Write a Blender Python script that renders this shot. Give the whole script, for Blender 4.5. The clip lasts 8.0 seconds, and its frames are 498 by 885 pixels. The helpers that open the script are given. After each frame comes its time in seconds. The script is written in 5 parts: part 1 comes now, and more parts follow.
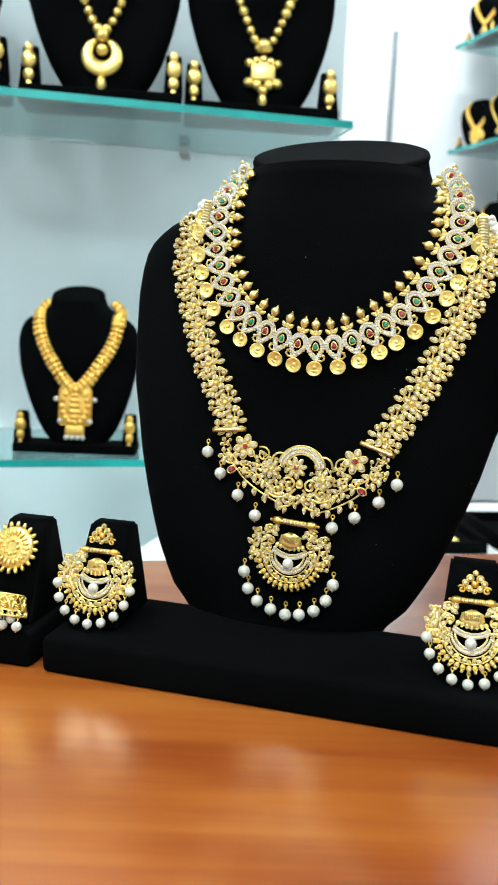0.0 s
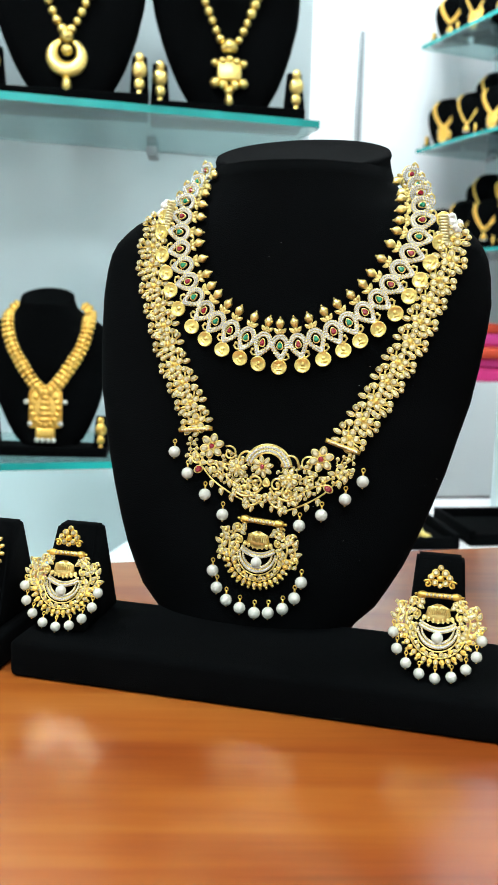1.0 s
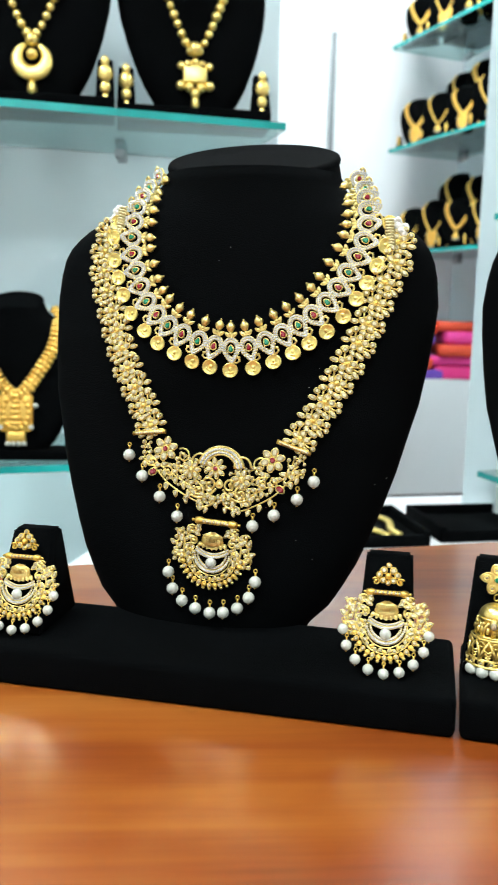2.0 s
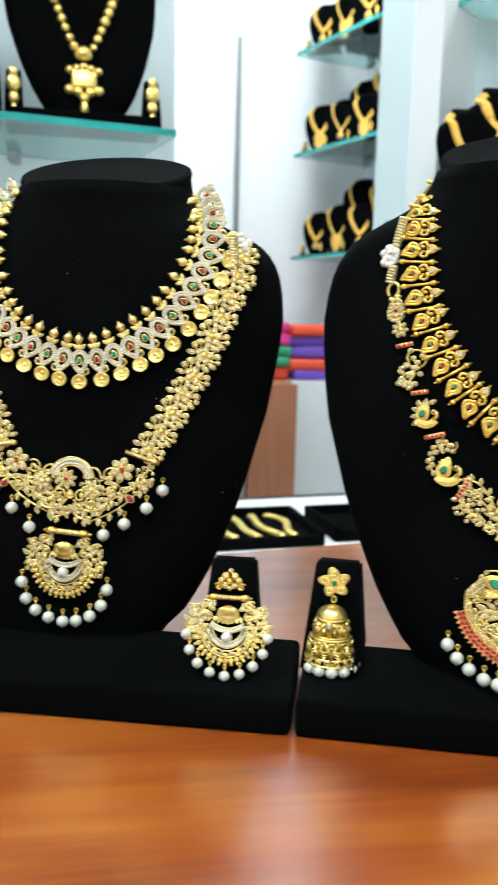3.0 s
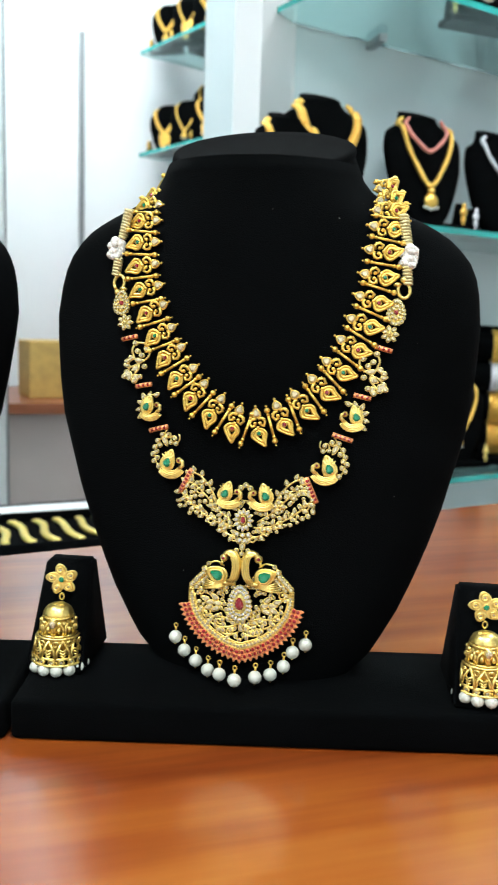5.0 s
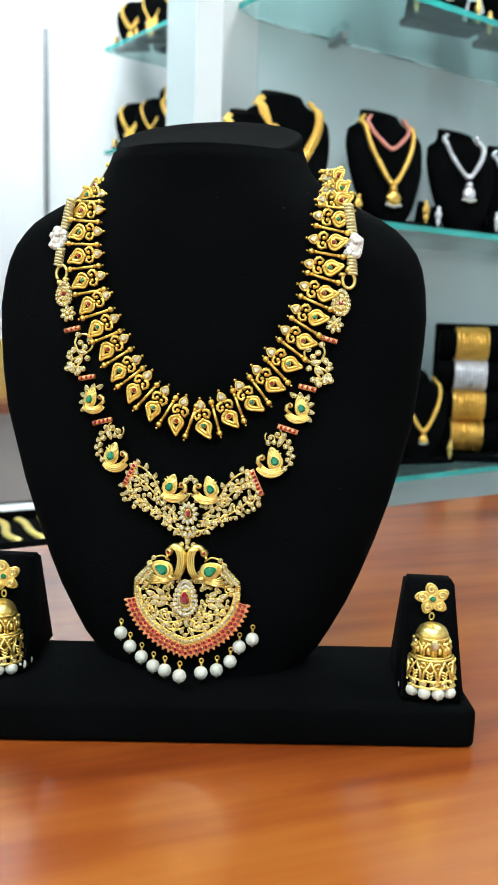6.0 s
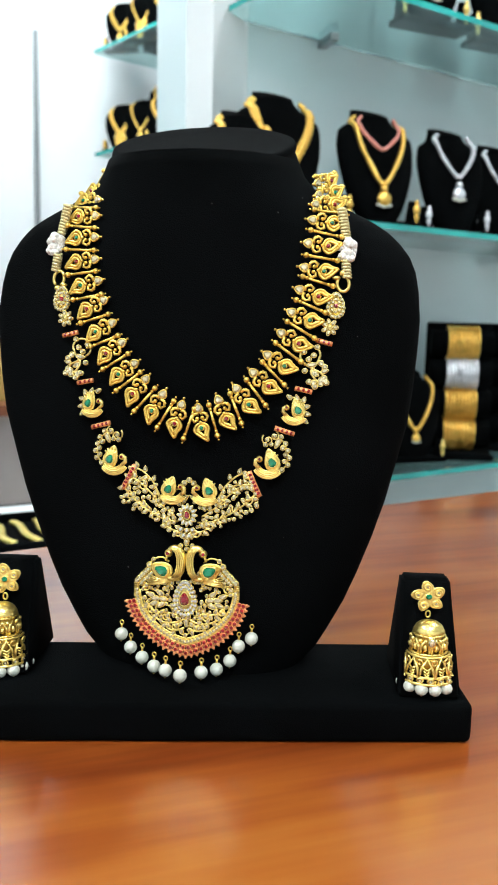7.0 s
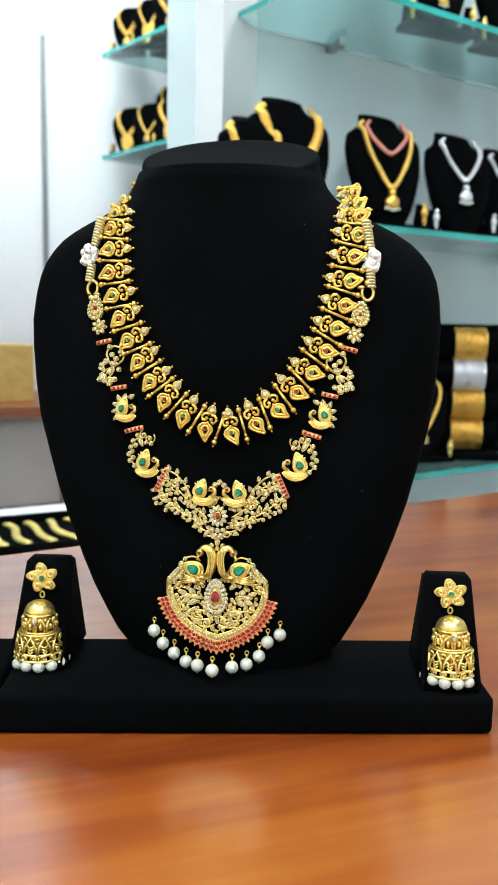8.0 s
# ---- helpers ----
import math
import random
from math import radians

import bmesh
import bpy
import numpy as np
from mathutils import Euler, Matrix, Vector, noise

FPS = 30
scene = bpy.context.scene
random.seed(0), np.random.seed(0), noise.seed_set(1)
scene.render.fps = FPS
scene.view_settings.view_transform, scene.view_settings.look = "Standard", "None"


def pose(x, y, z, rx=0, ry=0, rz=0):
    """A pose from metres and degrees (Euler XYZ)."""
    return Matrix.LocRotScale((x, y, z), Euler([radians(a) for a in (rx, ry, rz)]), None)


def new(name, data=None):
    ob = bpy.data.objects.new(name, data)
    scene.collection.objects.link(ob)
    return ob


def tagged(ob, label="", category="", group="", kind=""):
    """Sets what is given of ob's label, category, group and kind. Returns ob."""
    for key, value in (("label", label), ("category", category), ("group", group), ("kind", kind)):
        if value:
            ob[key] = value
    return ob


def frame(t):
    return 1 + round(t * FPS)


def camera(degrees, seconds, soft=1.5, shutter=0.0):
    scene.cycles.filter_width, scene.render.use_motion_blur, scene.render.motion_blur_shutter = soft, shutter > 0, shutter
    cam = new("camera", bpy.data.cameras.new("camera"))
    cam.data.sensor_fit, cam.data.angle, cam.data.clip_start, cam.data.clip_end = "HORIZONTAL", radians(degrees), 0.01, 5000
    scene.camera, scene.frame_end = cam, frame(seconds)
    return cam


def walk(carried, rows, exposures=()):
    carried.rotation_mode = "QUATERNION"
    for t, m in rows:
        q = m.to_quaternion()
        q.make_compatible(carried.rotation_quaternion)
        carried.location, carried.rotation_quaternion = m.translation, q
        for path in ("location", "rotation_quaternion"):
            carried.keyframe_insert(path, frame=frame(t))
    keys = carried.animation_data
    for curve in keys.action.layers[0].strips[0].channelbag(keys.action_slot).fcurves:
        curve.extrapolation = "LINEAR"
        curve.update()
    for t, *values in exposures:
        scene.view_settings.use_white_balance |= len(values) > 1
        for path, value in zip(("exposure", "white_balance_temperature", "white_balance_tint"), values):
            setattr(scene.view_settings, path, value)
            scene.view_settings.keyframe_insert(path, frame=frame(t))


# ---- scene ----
cam = camera(33.3, 8.0, shutter=0.4)
# a phone's small aperture: the near busts are sharp, the shelves behind a little soft
cam.data.dof.use_dof, cam.data.dof.focus_distance, cam.data.dof.aperture_fstop = True, 0.46, 20.0
METRES, EYE, TILT, LEAN, TURN = 0.2, 1.10, -9.3, -2.4, 0.0
ROWS = [
    (0.0, 0.0, 0.0, 0.0, -0.0, 0.0, -0.0),
    (0.5, 0.0169, 0.0049, -0.005, -1.05, 0.0, 0.36),
    (1.0, 0.0267, -0.0041, -0.0033, -1.66, -0.0, 0.9),
    (2.5, 0.2013, -0.0737, 0.0108, -4.5, -0.11, 2.2),
    (3.0, 0.3209, -0.118, 0.0218, -7.99, -0.25, 2.3),
    (3.5, 0.4413, -0.1528, 0.0139, -10.8, -0.32, 2.44),
    (4.0, 0.5569, -0.1867, 0.0123, -13.04, -0.38, 2.63),
    (4.5, 0.6368, -0.1845, -0.0054, -14.98, -0.48, 2.91),
    (5.0, 0.712, -0.1837, -0.0197, -16.49, -0.51, 3.08),
    (6.5, 0.7925, -0.1776, -0.0499, -18.79, -0.63, 3.69),
    (7.0, 0.7659, -0.2011, -0.0378, -18.89, -0.65, 3.98),
    (7.5, 0.7098, -0.2203, -0.0363, -18.85, -0.66, 4.04),
    (8.0, 0.6755, -0.257, -0.0232, -18.73, -0.63, 4.14),
]
walk(cam, [(t, pose(0, 0, EYE, TILT, LEAN, TURN) @ pose(METRES * x, METRES * y, METRES * z, 90 + pitch, roll, yaw)) for t, x, y, z, yaw, pitch, roll in ROWS])
# ---- light ----
world = bpy.data.worlds.new("shop_light")
scene.world = world
world.use_nodes = True
world.node_tree.nodes["Background"].inputs[0].default_value = (0.80, 0.90, 1.0, 1)
world.node_tree.nodes["Background"].inputs[1].default_value = 0.28


def ceiling_lamp(x, y, z, w, d, watts, colour=(0.90, 0.97, 1.0)):
    lamp = bpy.data.lights.new("lamp", "AREA")
    lamp.shape, lamp.size, lamp.size_y, lamp.energy, lamp.color = "RECTANGLE", w, d, watts, colour
    ob = new("ceiling_lamp_light", lamp)
    ob.matrix_world = pose(x, y, z)
    return ob


# Unseen panels; one behind the camera is added to brighten the gold.
LAMPS = [(-0.75, 0.25, 0.5, 0.5, 18), (0.25, -0.75, 0.6, 0.6, 15), (0.30, 1.75, 0.5, 0.5, 19), (1.35, 0.45, 0.5, 0.5, 12), (-0.65, -1.0, 0.5, 0.5, 11)]
for lx, ly, lw, ld, watts in LAMPS:
    ceiling_lamp(lx, ly, 2.535, lw, ld, watts)


# ---- materials ----
def shader(name):
    m = bpy.data.materials.new(name)
    m.use_nodes = True
    return m, m.node_tree.nodes, m.node_tree.links, m.node_tree.nodes["Principled BSDF"]


def noise_node(nodes, links, scale, detail=4.0, stretch=(1, 1, 1)):
    co = nodes.new("ShaderNodeTexCoord")
    mp = nodes.new("ShaderNodeMapping")
    mp.inputs["Scale"].default_value = stretch
    n = nodes.new("ShaderNodeTexNoise")
    n.inputs["Scale"].default_value, n.inputs["Detail"].default_value = scale, detail
    links.new(co.outputs["Object"], mp.inputs["Vector"])
    links.new(mp.outputs[0], n.inputs["Vector"])
    return n


def ramp(nodes, links, source, stops):
    r = nodes.new("ShaderNodeValToRGB")
    while len(r.color_ramp.elements) < len(stops):
        r.color_ramp.elements.new(0.5)
    for e, (p, c) in zip(r.color_ramp.elements, stops):
        e.position, e.color = p, (*c, 1)
    links.new(source, r.inputs[0])
    return r


def bump(nodes, links, source, bsdf, strength, distance):
    b = nodes.new("ShaderNodeBump")
    b.inputs["Strength"].default_value, b.inputs["Distance"].default_value = strength, distance
    links.new(source, b.inputs["Height"])
    links.new(b.outputs[0], bsdf.inputs["Normal"])


def plain(name, colour, rough, metal=0.0, var=0.12, scale=30.0, relief=0.0, depth=0.001, coat=0.0, stretch=(1, 1, 1)):
    m, nodes, links, p = shader(name)
    n = noise_node(nodes, links, scale, stretch=stretch)
    lo, hi = [c * (1 - var) for c in colour], [min(1, c * (1 + var)) for c in colour]
    r = ramp(nodes, links, n.outputs["Fac"], [(0.3, lo), (0.7, hi)])
    links.new(r.outputs[0], p.inputs["Base Color"])
    p.inputs["Roughness"].default_value, p.inputs["Metallic"].default_value = rough, metal
    p.inputs["Coat Weight"].default_value = coat
    if relief:
        bump(nodes, links, n.outputs["Fac"], p, relief, depth)
    return m


GOLD = plain("antique_gold", (0.80, 0.54, 0.12), 0.33, 0.92, 0.12, 400, 0.3, 0.0004)
BRIGHT_GOLD = plain("bright_gold", (0.92, 0.70, 0.22), 0.32, 0.92, 0.12, 500, 0.25, 0.0003)
PALE_GOLD = plain("pale_gold", (0.80, 0.63, 0.22), 0.28, 0.9, 0.15, 500, 0.3, 0.0003)
COIN_GOLD = plain("coin_gold", (0.84, 0.68, 0.22), 0.38, 0.92, 0.15, 300, 0.3, 0.0003)
STONE = plain("champagne_stone", (0.70, 0.62, 0.38), 0.12, 0.55, 0.12, 700, coat=0.8)
CLEAR = plain("clear_white_stone", (0.74, 0.74, 0.70), 0.12, 0.45, 0.12, 700, coat=0.8)
RUBY = plain("red_stone", (0.26, 0.006, 0.02), 0.08, 0.0, 0.3, 300, coat=1.0)
EMERALD = plain("green_stone", (0.002, 0.22, 0.105), 0.08, 0.15, 0.3, 300, coat=1.0)
CORAL = plain("red_enamel_gold", (0.90, 0.33, 0.13), 0.32, 0.5, 0.2, 400)
PEARL = plain("pearl", (0.56, 0.58, 0.50), 0.20, 0.0, 0.08, 160, coat=1.0)
THREAD = plain("white_thread", (0.75, 0.74, 0.68), 0.8, 0.0, 0.15, 900, 0.6, 0.001)
CORD = plain("gold_cord", (0.62, 0.55, 0.28), 0.45, 0.5, 0.2, 600, 0.5, 0.0006)
SILVER = plain("silver_stones", (0.80, 0.82, 0.86), 0.22, 0.6, 0.1, 500, 0.6, 0.0006)
PINK = plain("pink_beads", (0.72, 0.27, 0.22), 0.35, 0.0, 0.2, 300)
WHITE = plain("white_laminate", (0.82, 0.86, 0.87), 0.35, 0.0, 0.03, 2.0)
PANEL = plain("back_painted_glass", (0.61, 0.73, 0.75), 0.08, 0.0, 0.05, 1.5, coat=0.9)
CEIL = plain("white_ceiling_paint", (0.80, 0.82, 0.83), 0.8, 0.0, 0.02, 3.0)
STRIPGREY = plain("dull_grey_strip", (0.20, 0.22, 0.23), 0.5, 0.1, 0.08, 20)
GREYMETAL = plain("grey_aluminium", (0.33, 0.36, 0.37), 0.4, 0.8, 0.06, 20)
TILEFLOOR = plain("pale_vitrified_floor", (0.55, 0.54, 0.51), 0.15, 0.0, 0.08, 3.0)
BROWNWOOD = plain("brown_counter_wood", (0.30, 0.10, 0.045), 0.3, 0.0, 0.2, 8.0, stretch=(1, 12, 12))
REDWOOD = plain("smooth_reddish_wood", (0.42, 0.165, 0.085), 0.35, 0.0, 0.12, 6.0, stretch=(10, 10, 1))
TAUPE = plain("glossy_taupe_laminate", (0.54, 0.47, 0.44), 0.15, 0.0, 0.1, 4.0, coat=0.4)
DARK = plain("black_rubber_trim", (0.02, 0.02, 0.02), 0.5, 0.0, 0.1, 30)
CARD = plain("tan_card", (0.55, 0.36, 0.10), 0.6, 0.0, 0.12, 40)


CUT_STONES = (STONE, CLEAR, RUBY, EMERALD)


def make_velvet():
    m, nodes, links, p = shader("black_velvet")
    n = noise_node(nodes, links, 9, 3)
    r = ramp(nodes, links, n.outputs["Fac"], [(0.35, (0.0006, 0.0009, 0.0010)), (0.75, (0.0020, 0.0026, 0.0030))])
    links.new(r.outputs[0], p.inputs["Base Color"])
    p.inputs["Roughness"].default_value = 0.95
    p.inputs["Specular IOR Level"].default_value = 0.04
    p.inputs["Sheen Weight"].default_value, p.inputs["Sheen Roughness"].default_value = 0.004, 0.35
    p.inputs["Sheen Tint"].default_value = (0.6, 0.8, 0.85, 1)
    f = noise_node(nodes, links, 1500, 2)
    bump(nodes, links, f.outputs["Fac"], p, 0.5, 0.0006)
    return m


VELVET = make_velvet()


def make_table_wood():
    m, nodes, links, p = shader("varnished_orange_wood")
    a = noise_node(nodes, links, 3.2, 5, (1.2, 3.4, 1.0))
    b = noise_node(nodes, links, 5.0, 8, (1.5, 34.0, 1.0))
    c = noise_node(nodes, links, 9.0, 3, (0.5, 5.0, 1))
    mix = nodes.new("ShaderNodeMix")
    mix.inputs[0].default_value = 0.20
    links.new(a.outputs["Fac"], mix.inputs[2])
    links.new(b.outputs["Fac"], mix.inputs[3])
    mix2 = nodes.new("ShaderNodeMix")
    mix2.inputs[0].default_value = 0.30
    links.new(mix.outputs[0], mix2.inputs[2])
    links.new(c.outputs["Fac"], mix2.inputs[3])
    r = ramp(nodes, links, mix2.outputs[0], [(0.36, (0.15, 0.024, 0.004)), (0.46, (0.26, 0.056, 0.008)), (0.54, (0.33, 0.088, 0.012)), (0.64, (0.40, 0.132, 0.022))])
    links.new(r.outputs[0], p.inputs["Base Color"])
    g = noise_node(nodes, links, 14, 4)
    rr = nodes.new("ShaderNodeMapRange")
    rr.inputs["To Min"].default_value, rr.inputs["To Max"].default_value = 0.26, 0.38
    links.new(g.outputs["Fac"], rr.inputs["Value"])
    links.new(rr.outputs[0], p.inputs["Roughness"])
    p.inputs["Coat Weight"].default_value, p.inputs["Coat Roughness"].default_value, p.inputs["Coat IOR"].default_value = 0.9, 0.17, 1.6
    bump(nodes, links, b.outputs["Fac"], p, 0.06, 0.0005)
    return m


WOOD = make_table_wood()


def make_glass(name, tint, rough=0.02):
    m, nodes, links, p = shader(name)
    p.inputs["Base Color"].default_value = (*tint, 1)
    p.inputs["Transmission Weight"].default_value = 1.0
    p.inputs["Roughness"].default_value, p.inputs["IOR"].default_value = rough, 1.45
    return m


GLASS = make_glass("shelf_glass", (0.50, 0.74, 0.72))
EDGE = plain("green_glass_edge", (0.012, 0.36, 0.33), 0.15, 0.0, 0.25, 12, coat=0.6)


def make_packets():
    m, nodes, links, p = shader("coloured_cloth")
    oi = nodes.new("ShaderNodeObjectInfo")
    r = ramp(nodes, links, oi.outputs["Random"], [(0.0, (0.75, 0.03, 0.22)), (0.2, (0.80, 0.08, 0.03)), (0.4, (0.15, 0.06, 0.42)), (0.6, (0.03, 0.30, 0.14)), (0.8, (0.80, 0.05, 0.30)), (1.0, (0.55, 0.35, 0.06))])
    r.color_ramp.interpolation = "CONSTANT"
    links.new(r.outputs[0], p.inputs["Base Color"])
    p.inputs["Roughness"].default_value = 0.6
    n = noise_node(nodes, links, 60)
    bump(nodes, links, n.outputs["Fac"], p, 0.5, 0.004)
    return m


CLOTH = make_packets()


def make_lamp():
    m, nodes, links, p = shader("lit_diffuser")
    p.inputs["Base Color"].default_value = (0.9, 0.9, 0.9, 1)
    p.inputs["Emission Color"].default_value = (0.95, 0.98, 1, 1)
    p.inputs["Emission Strength"].default_value = 8.0
    return m


LIT = make_lamp()


# ---- mesh helpers ----
def mesh_of(name, bm, mats, smooth=True):
    me = bpy.data.meshes.new(name)
    bm.normal_update()
    bm.to_mesh(me)
    bm.free()
    for m in mats:
        me.materials.append(m)
    if smooth:
        for p in me.polygons:
            p.use_smooth = mats[p.material_index] not in CUT_STONES
    return me


def part(name, me, parent, m=None, label=""):
    ob = new(name, me)
    ob.parent = parent
    if m is not None:
        ob.matrix_local = m
    return tagged(ob, label)


def thing(name, m, label, category, group="", kind=""):
    ob = new(name)
    ob.empty_display_size = 0.02
    ob.matrix_world = m
    return tagged(ob, label, category, group, kind)


def box(bm, lo, hi, mat=0, bevel=0.0, taper=(1, 1)):
    x0, y0, z0 = lo
    x1, y1, z1 = hi
    cx, cy = (x0 + x1) / 2, (y0 + y1) / 2
    vs = []
    for z, k in ((z0, (1, 1)), (z1, taper)):
        for x, y in ((x0, y0), (x1, y0), (x1, y1), (x0, y1)):
            vs.append(bm.verts.new((cx + (x - cx) * k[0], cy + (y - cy) * k[1], z)))
    fs = [bm.faces.new([vs[i] for i in f]) for f in ((3, 2, 1, 0), (4, 5, 6, 7), (0, 1, 5, 4), (1, 2, 6, 5), (2, 3, 7, 6), (3, 0, 4, 7))]
    for f in fs:
        f.material_index = mat
    if bevel:
        es = list({e for f in fs for e in f.edges})
        made = bmesh.ops.bevel(bm, geom=es, offset=bevel, segments=3, affect="EDGES", profile=0.5)
        for f in made["faces"]:
            f.material_index = mat


def ball(bm, x, y, z, r, mat=0, seg=10, rings=6, sx=1.0, sy=1.0, sz=1.0, turn=0.0):
    c, s = math.cos(turn), math.sin(turn)
    rows = []
    for i in range(1, rings):
        a = math.pi * i / rings
        row = []
        for j in range(seg):
            b = 2 * math.pi * j / seg
            px, py, pz = r * sx * math.sin(a) * math.cos(b), r * sy * math.sin(a) * math.sin(b), r * sz * math.cos(a)
            row.append(bm.verts.new((x + c * px - s * py, y + s * px + c * py, z + pz)))
        rows.append(row)
    top, bot = bm.verts.new((x, y, z + r * sz)), bm.verts.new((x, y, z - r * sz))
    for j in range(seg):
        k = (j + 1) % seg
        fs = [bm.faces.new((top, rows[0][j], rows[0][k])), bm.faces.new((bot, rows[-1][k], rows[-1][j]))]
        fs += [bm.faces.new((rows[i][j], rows[i + 1][j], rows[i + 1][k], rows[i][k])) for i in range(rings - 2)]
        for f in fs:
            f.material_index = mat


def petal(bm, x, y, length, wide, turn, mat=0, z=0.0006, h=0.0009):
    ball(bm, x, y, z, 1.0, mat, 8, 4, length / 2, wide / 2, h, turn)


def tube(bm, pts, r, mat=0, seg=6, closed=False, ends=None):
    pts = [Vector(p) if len(p) == 3 else Vector((p[0], p[1], 0.0007)) for p in pts]
    n, rows = len(pts), []
    for i, p in enumerate(pts):
        a, b = (pts[i - 1] if i or closed else p), (pts[(i + 1) % n] if i < n - 1 or closed else p)
        d = (b - a).normalized()
        u = d.cross(Vector((0, 0, 1)))
        u = u.normalized() if u.length > 1e-6 else Vector((1, 0, 0))
        v = u.cross(d)
        k = r if ends is None else r * (ends + (1 - ends) * math.sin(math.pi * (i + 0.3) / (n - 0.4)))
        rows.append([bm.verts.new(p + (u * math.cos(2 * math.pi * j / seg) + v * math.sin(2 * math.pi * j / seg)) * k) for j in range(seg)])
    for i in range(n if closed else n - 1):
        for j in range(seg):
            q = (i + 1) % n
            f = bm.faces.new((rows[i][j], rows[i][(j + 1) % seg], rows[q][(j + 1) % seg], rows[q][j]))
            f.material_index = mat
    if not closed:
        for row in (rows[0][::-1], rows[-1]):
            f = bm.faces.new(row)
            f.material_index = mat


def arc(cx, cy, rx, ry, a0, a1, n=14):
    return [(cx + rx * math.cos(radians(a0 + (a1 - a0) * i / (n - 1))), cy + ry * math.sin(radians(a0 + (a1 - a0) * i / (n - 1)))) for i in range(n)]


def lathe(bm, prof, mat=0, seg=24, flute=0.0):
    """prof: rows of radius, height."""
    rows = []
    for r, z in prof:
        rows.append([bm.verts.new((r * (1 + (flute if j % 2 else 0)) * math.cos(2 * math.pi * j / seg), r * (1 + (flute if j % 2 else 0)) * math.sin(2 * math.pi * j / seg), z)) for j in range(seg)])
    for a, b in zip(rows, rows[1:]):
        for j in range(seg):
            f = bm.faces.new((a[j], a[(j + 1) % seg], b[(j + 1) % seg], b[j]))
            f.material_index = mat
    for row in (rows[0][::-1], rows[-1]):
        f = bm.faces.new(row)
        f.material_index = mat


def gem(bm, x, y, long, wide, turn=0.0, mat=1, rim=0, point=0.0, z=0.0003, h=0.0010, n=9):
    """A cut stone in a metal collet; point draws its +x end out to a tip."""
    c, s = math.cos(turn), math.sin(turn)
    rows = []
    for k, up in ((0.96, 0.0), (1.0, 0.55), (0.80, 0.95), (0.76, 0.75), (0.44, 1.40)):
        row = []
        for i in range(n):
            t = 2 * math.pi * (i + 0.01) / n
            u, v = k * long / 2 * math.cos(t), k * wide / 2 * math.sin(t) * (1 - point * math.cos(t))
            row.append(bm.verts.new((x + c * u - s * v, y + s * u + c * v, z + h * up)))
        rows.append(row)
    for i, (a, b) in enumerate(zip(rows, rows[1:])):
        for j in range(n):
            f = bm.faces.new((a[j], a[(j + 1) % n], b[(j + 1) % n], b[j]))
            f.material_index = mat if i == 3 else rim
    bm.faces.new(rows[-1]).material_index = mat


def smooth_line(pts, steps=7):
    pts = [Vector(p) for p in pts]
    pts = [2 * pts[0] - pts[1]] + pts + [2 * pts[-1] - pts[-2]]
    out = []
    for i in range(1, len(pts) - 2):
        p0, p1, p2, p3 = pts[i - 1:i + 3]
        for k in range(steps):
            t = k / steps
            out.append(0.5 * (2 * p1 + (p2 - p0) * t + (2 * p0 - 5 * p1 + 4 * p2 - p3) * t * t + (3 * p1 - p0 - 3 * p2 + p3) * t ** 3))
    return out + [pts[-2]]


def vine(bm, pts, leaves, long=0.0038, wide=0.0023, wire=0.0005, taken=None, lean=0.9, mat=1):
    """A wire stem with stone leaves on both sides and a round stone at its tip."""
    line = smooth_line(pts)
    tube(bm, [(p.x, p.y, 0.0006) for p in line], wire, 0, 6)
    for i in range(leaves):
        k = min(len(line) - 2, int((i + 0.6) / leaves * (len(line) - 1)))
        d = line[k + 1] - line[k]
        a = math.atan2(d.y, d.x) + (lean if i % 2 else -lean)
        x, y = line[k].x + 0.62 * long * math.cos(a), line[k].y + 0.62 * long * math.sin(a)
        if taken is None or all(math.hypot(x - u, y - v) > 0.36 * (long + q) for u, v, q in taken):
            gem(bm, x, y, long, wide, a, mat, 0, 0.45)
            if taken is not None:
                taken.append((x, y, wide))
    gem(bm, line[-1].x, line[-1].y, wide * 1.15, wide * 1.15, 0, mat)
    if taken is not None:
        taken.append((line[-1].x, line[-1].y, wide * 1.15))


def fill_stones(bm, box4, inside, taken, seed, count, mat=1):
    """Round and leaf-shaped stones in the room that the vines leave, each tied to its neighbour by a wire."""
    rnd = random.Random(seed)
    x0, x1, y0, y1 = box4
    for _ in range(4000):
        x, y, q = rnd.uniform(x0, x1), rnd.uniform(y0, y1), rnd.choice((0.0020, 0.0024, 0.0027))
        if count and inside(x, y) and all(math.hypot(x - u, y - v) > 0.52 * (q + w) for u, v, w in taken):
            count -= 1
            if taken:
                u, v, w = min(taken, key=lambda e: (e[0] - x) ** 2 + (e[1] - y) ** 2)
                tube(bm, [(x, y, 0.0004), ((x + u) / 2 + (v - y) * 0.3, (y + v) / 2 - (u - x) * 0.3, 0.0004), (u, v, 0.0004)], 0.00042, 0, 4)
            gem(bm, x, y, q * rnd.choice((1.0, 1.0, 1.4)), q, rnd.uniform(0, 6), mat)
            taken.append((x, y, q))


def flower(bm, x, y, r, petals=6, mat=1, core=2, turn=0.0, rim=0):
    for i in range(petals):
        a = turn + 2 * math.pi * i / petals
        gem(bm, x + 0.62 * r * math.cos(a), y + 0.62 * r * math.sin(a), 0.80 * r, 4.1 * r / petals * 0.92, a, mat, rim, 0.1, 0.0005, 0.0012)
    gem(bm, x, y, 0.58 * r, 0.58 * r, 0, core, rim, 0, 0.0010, 0.0013)


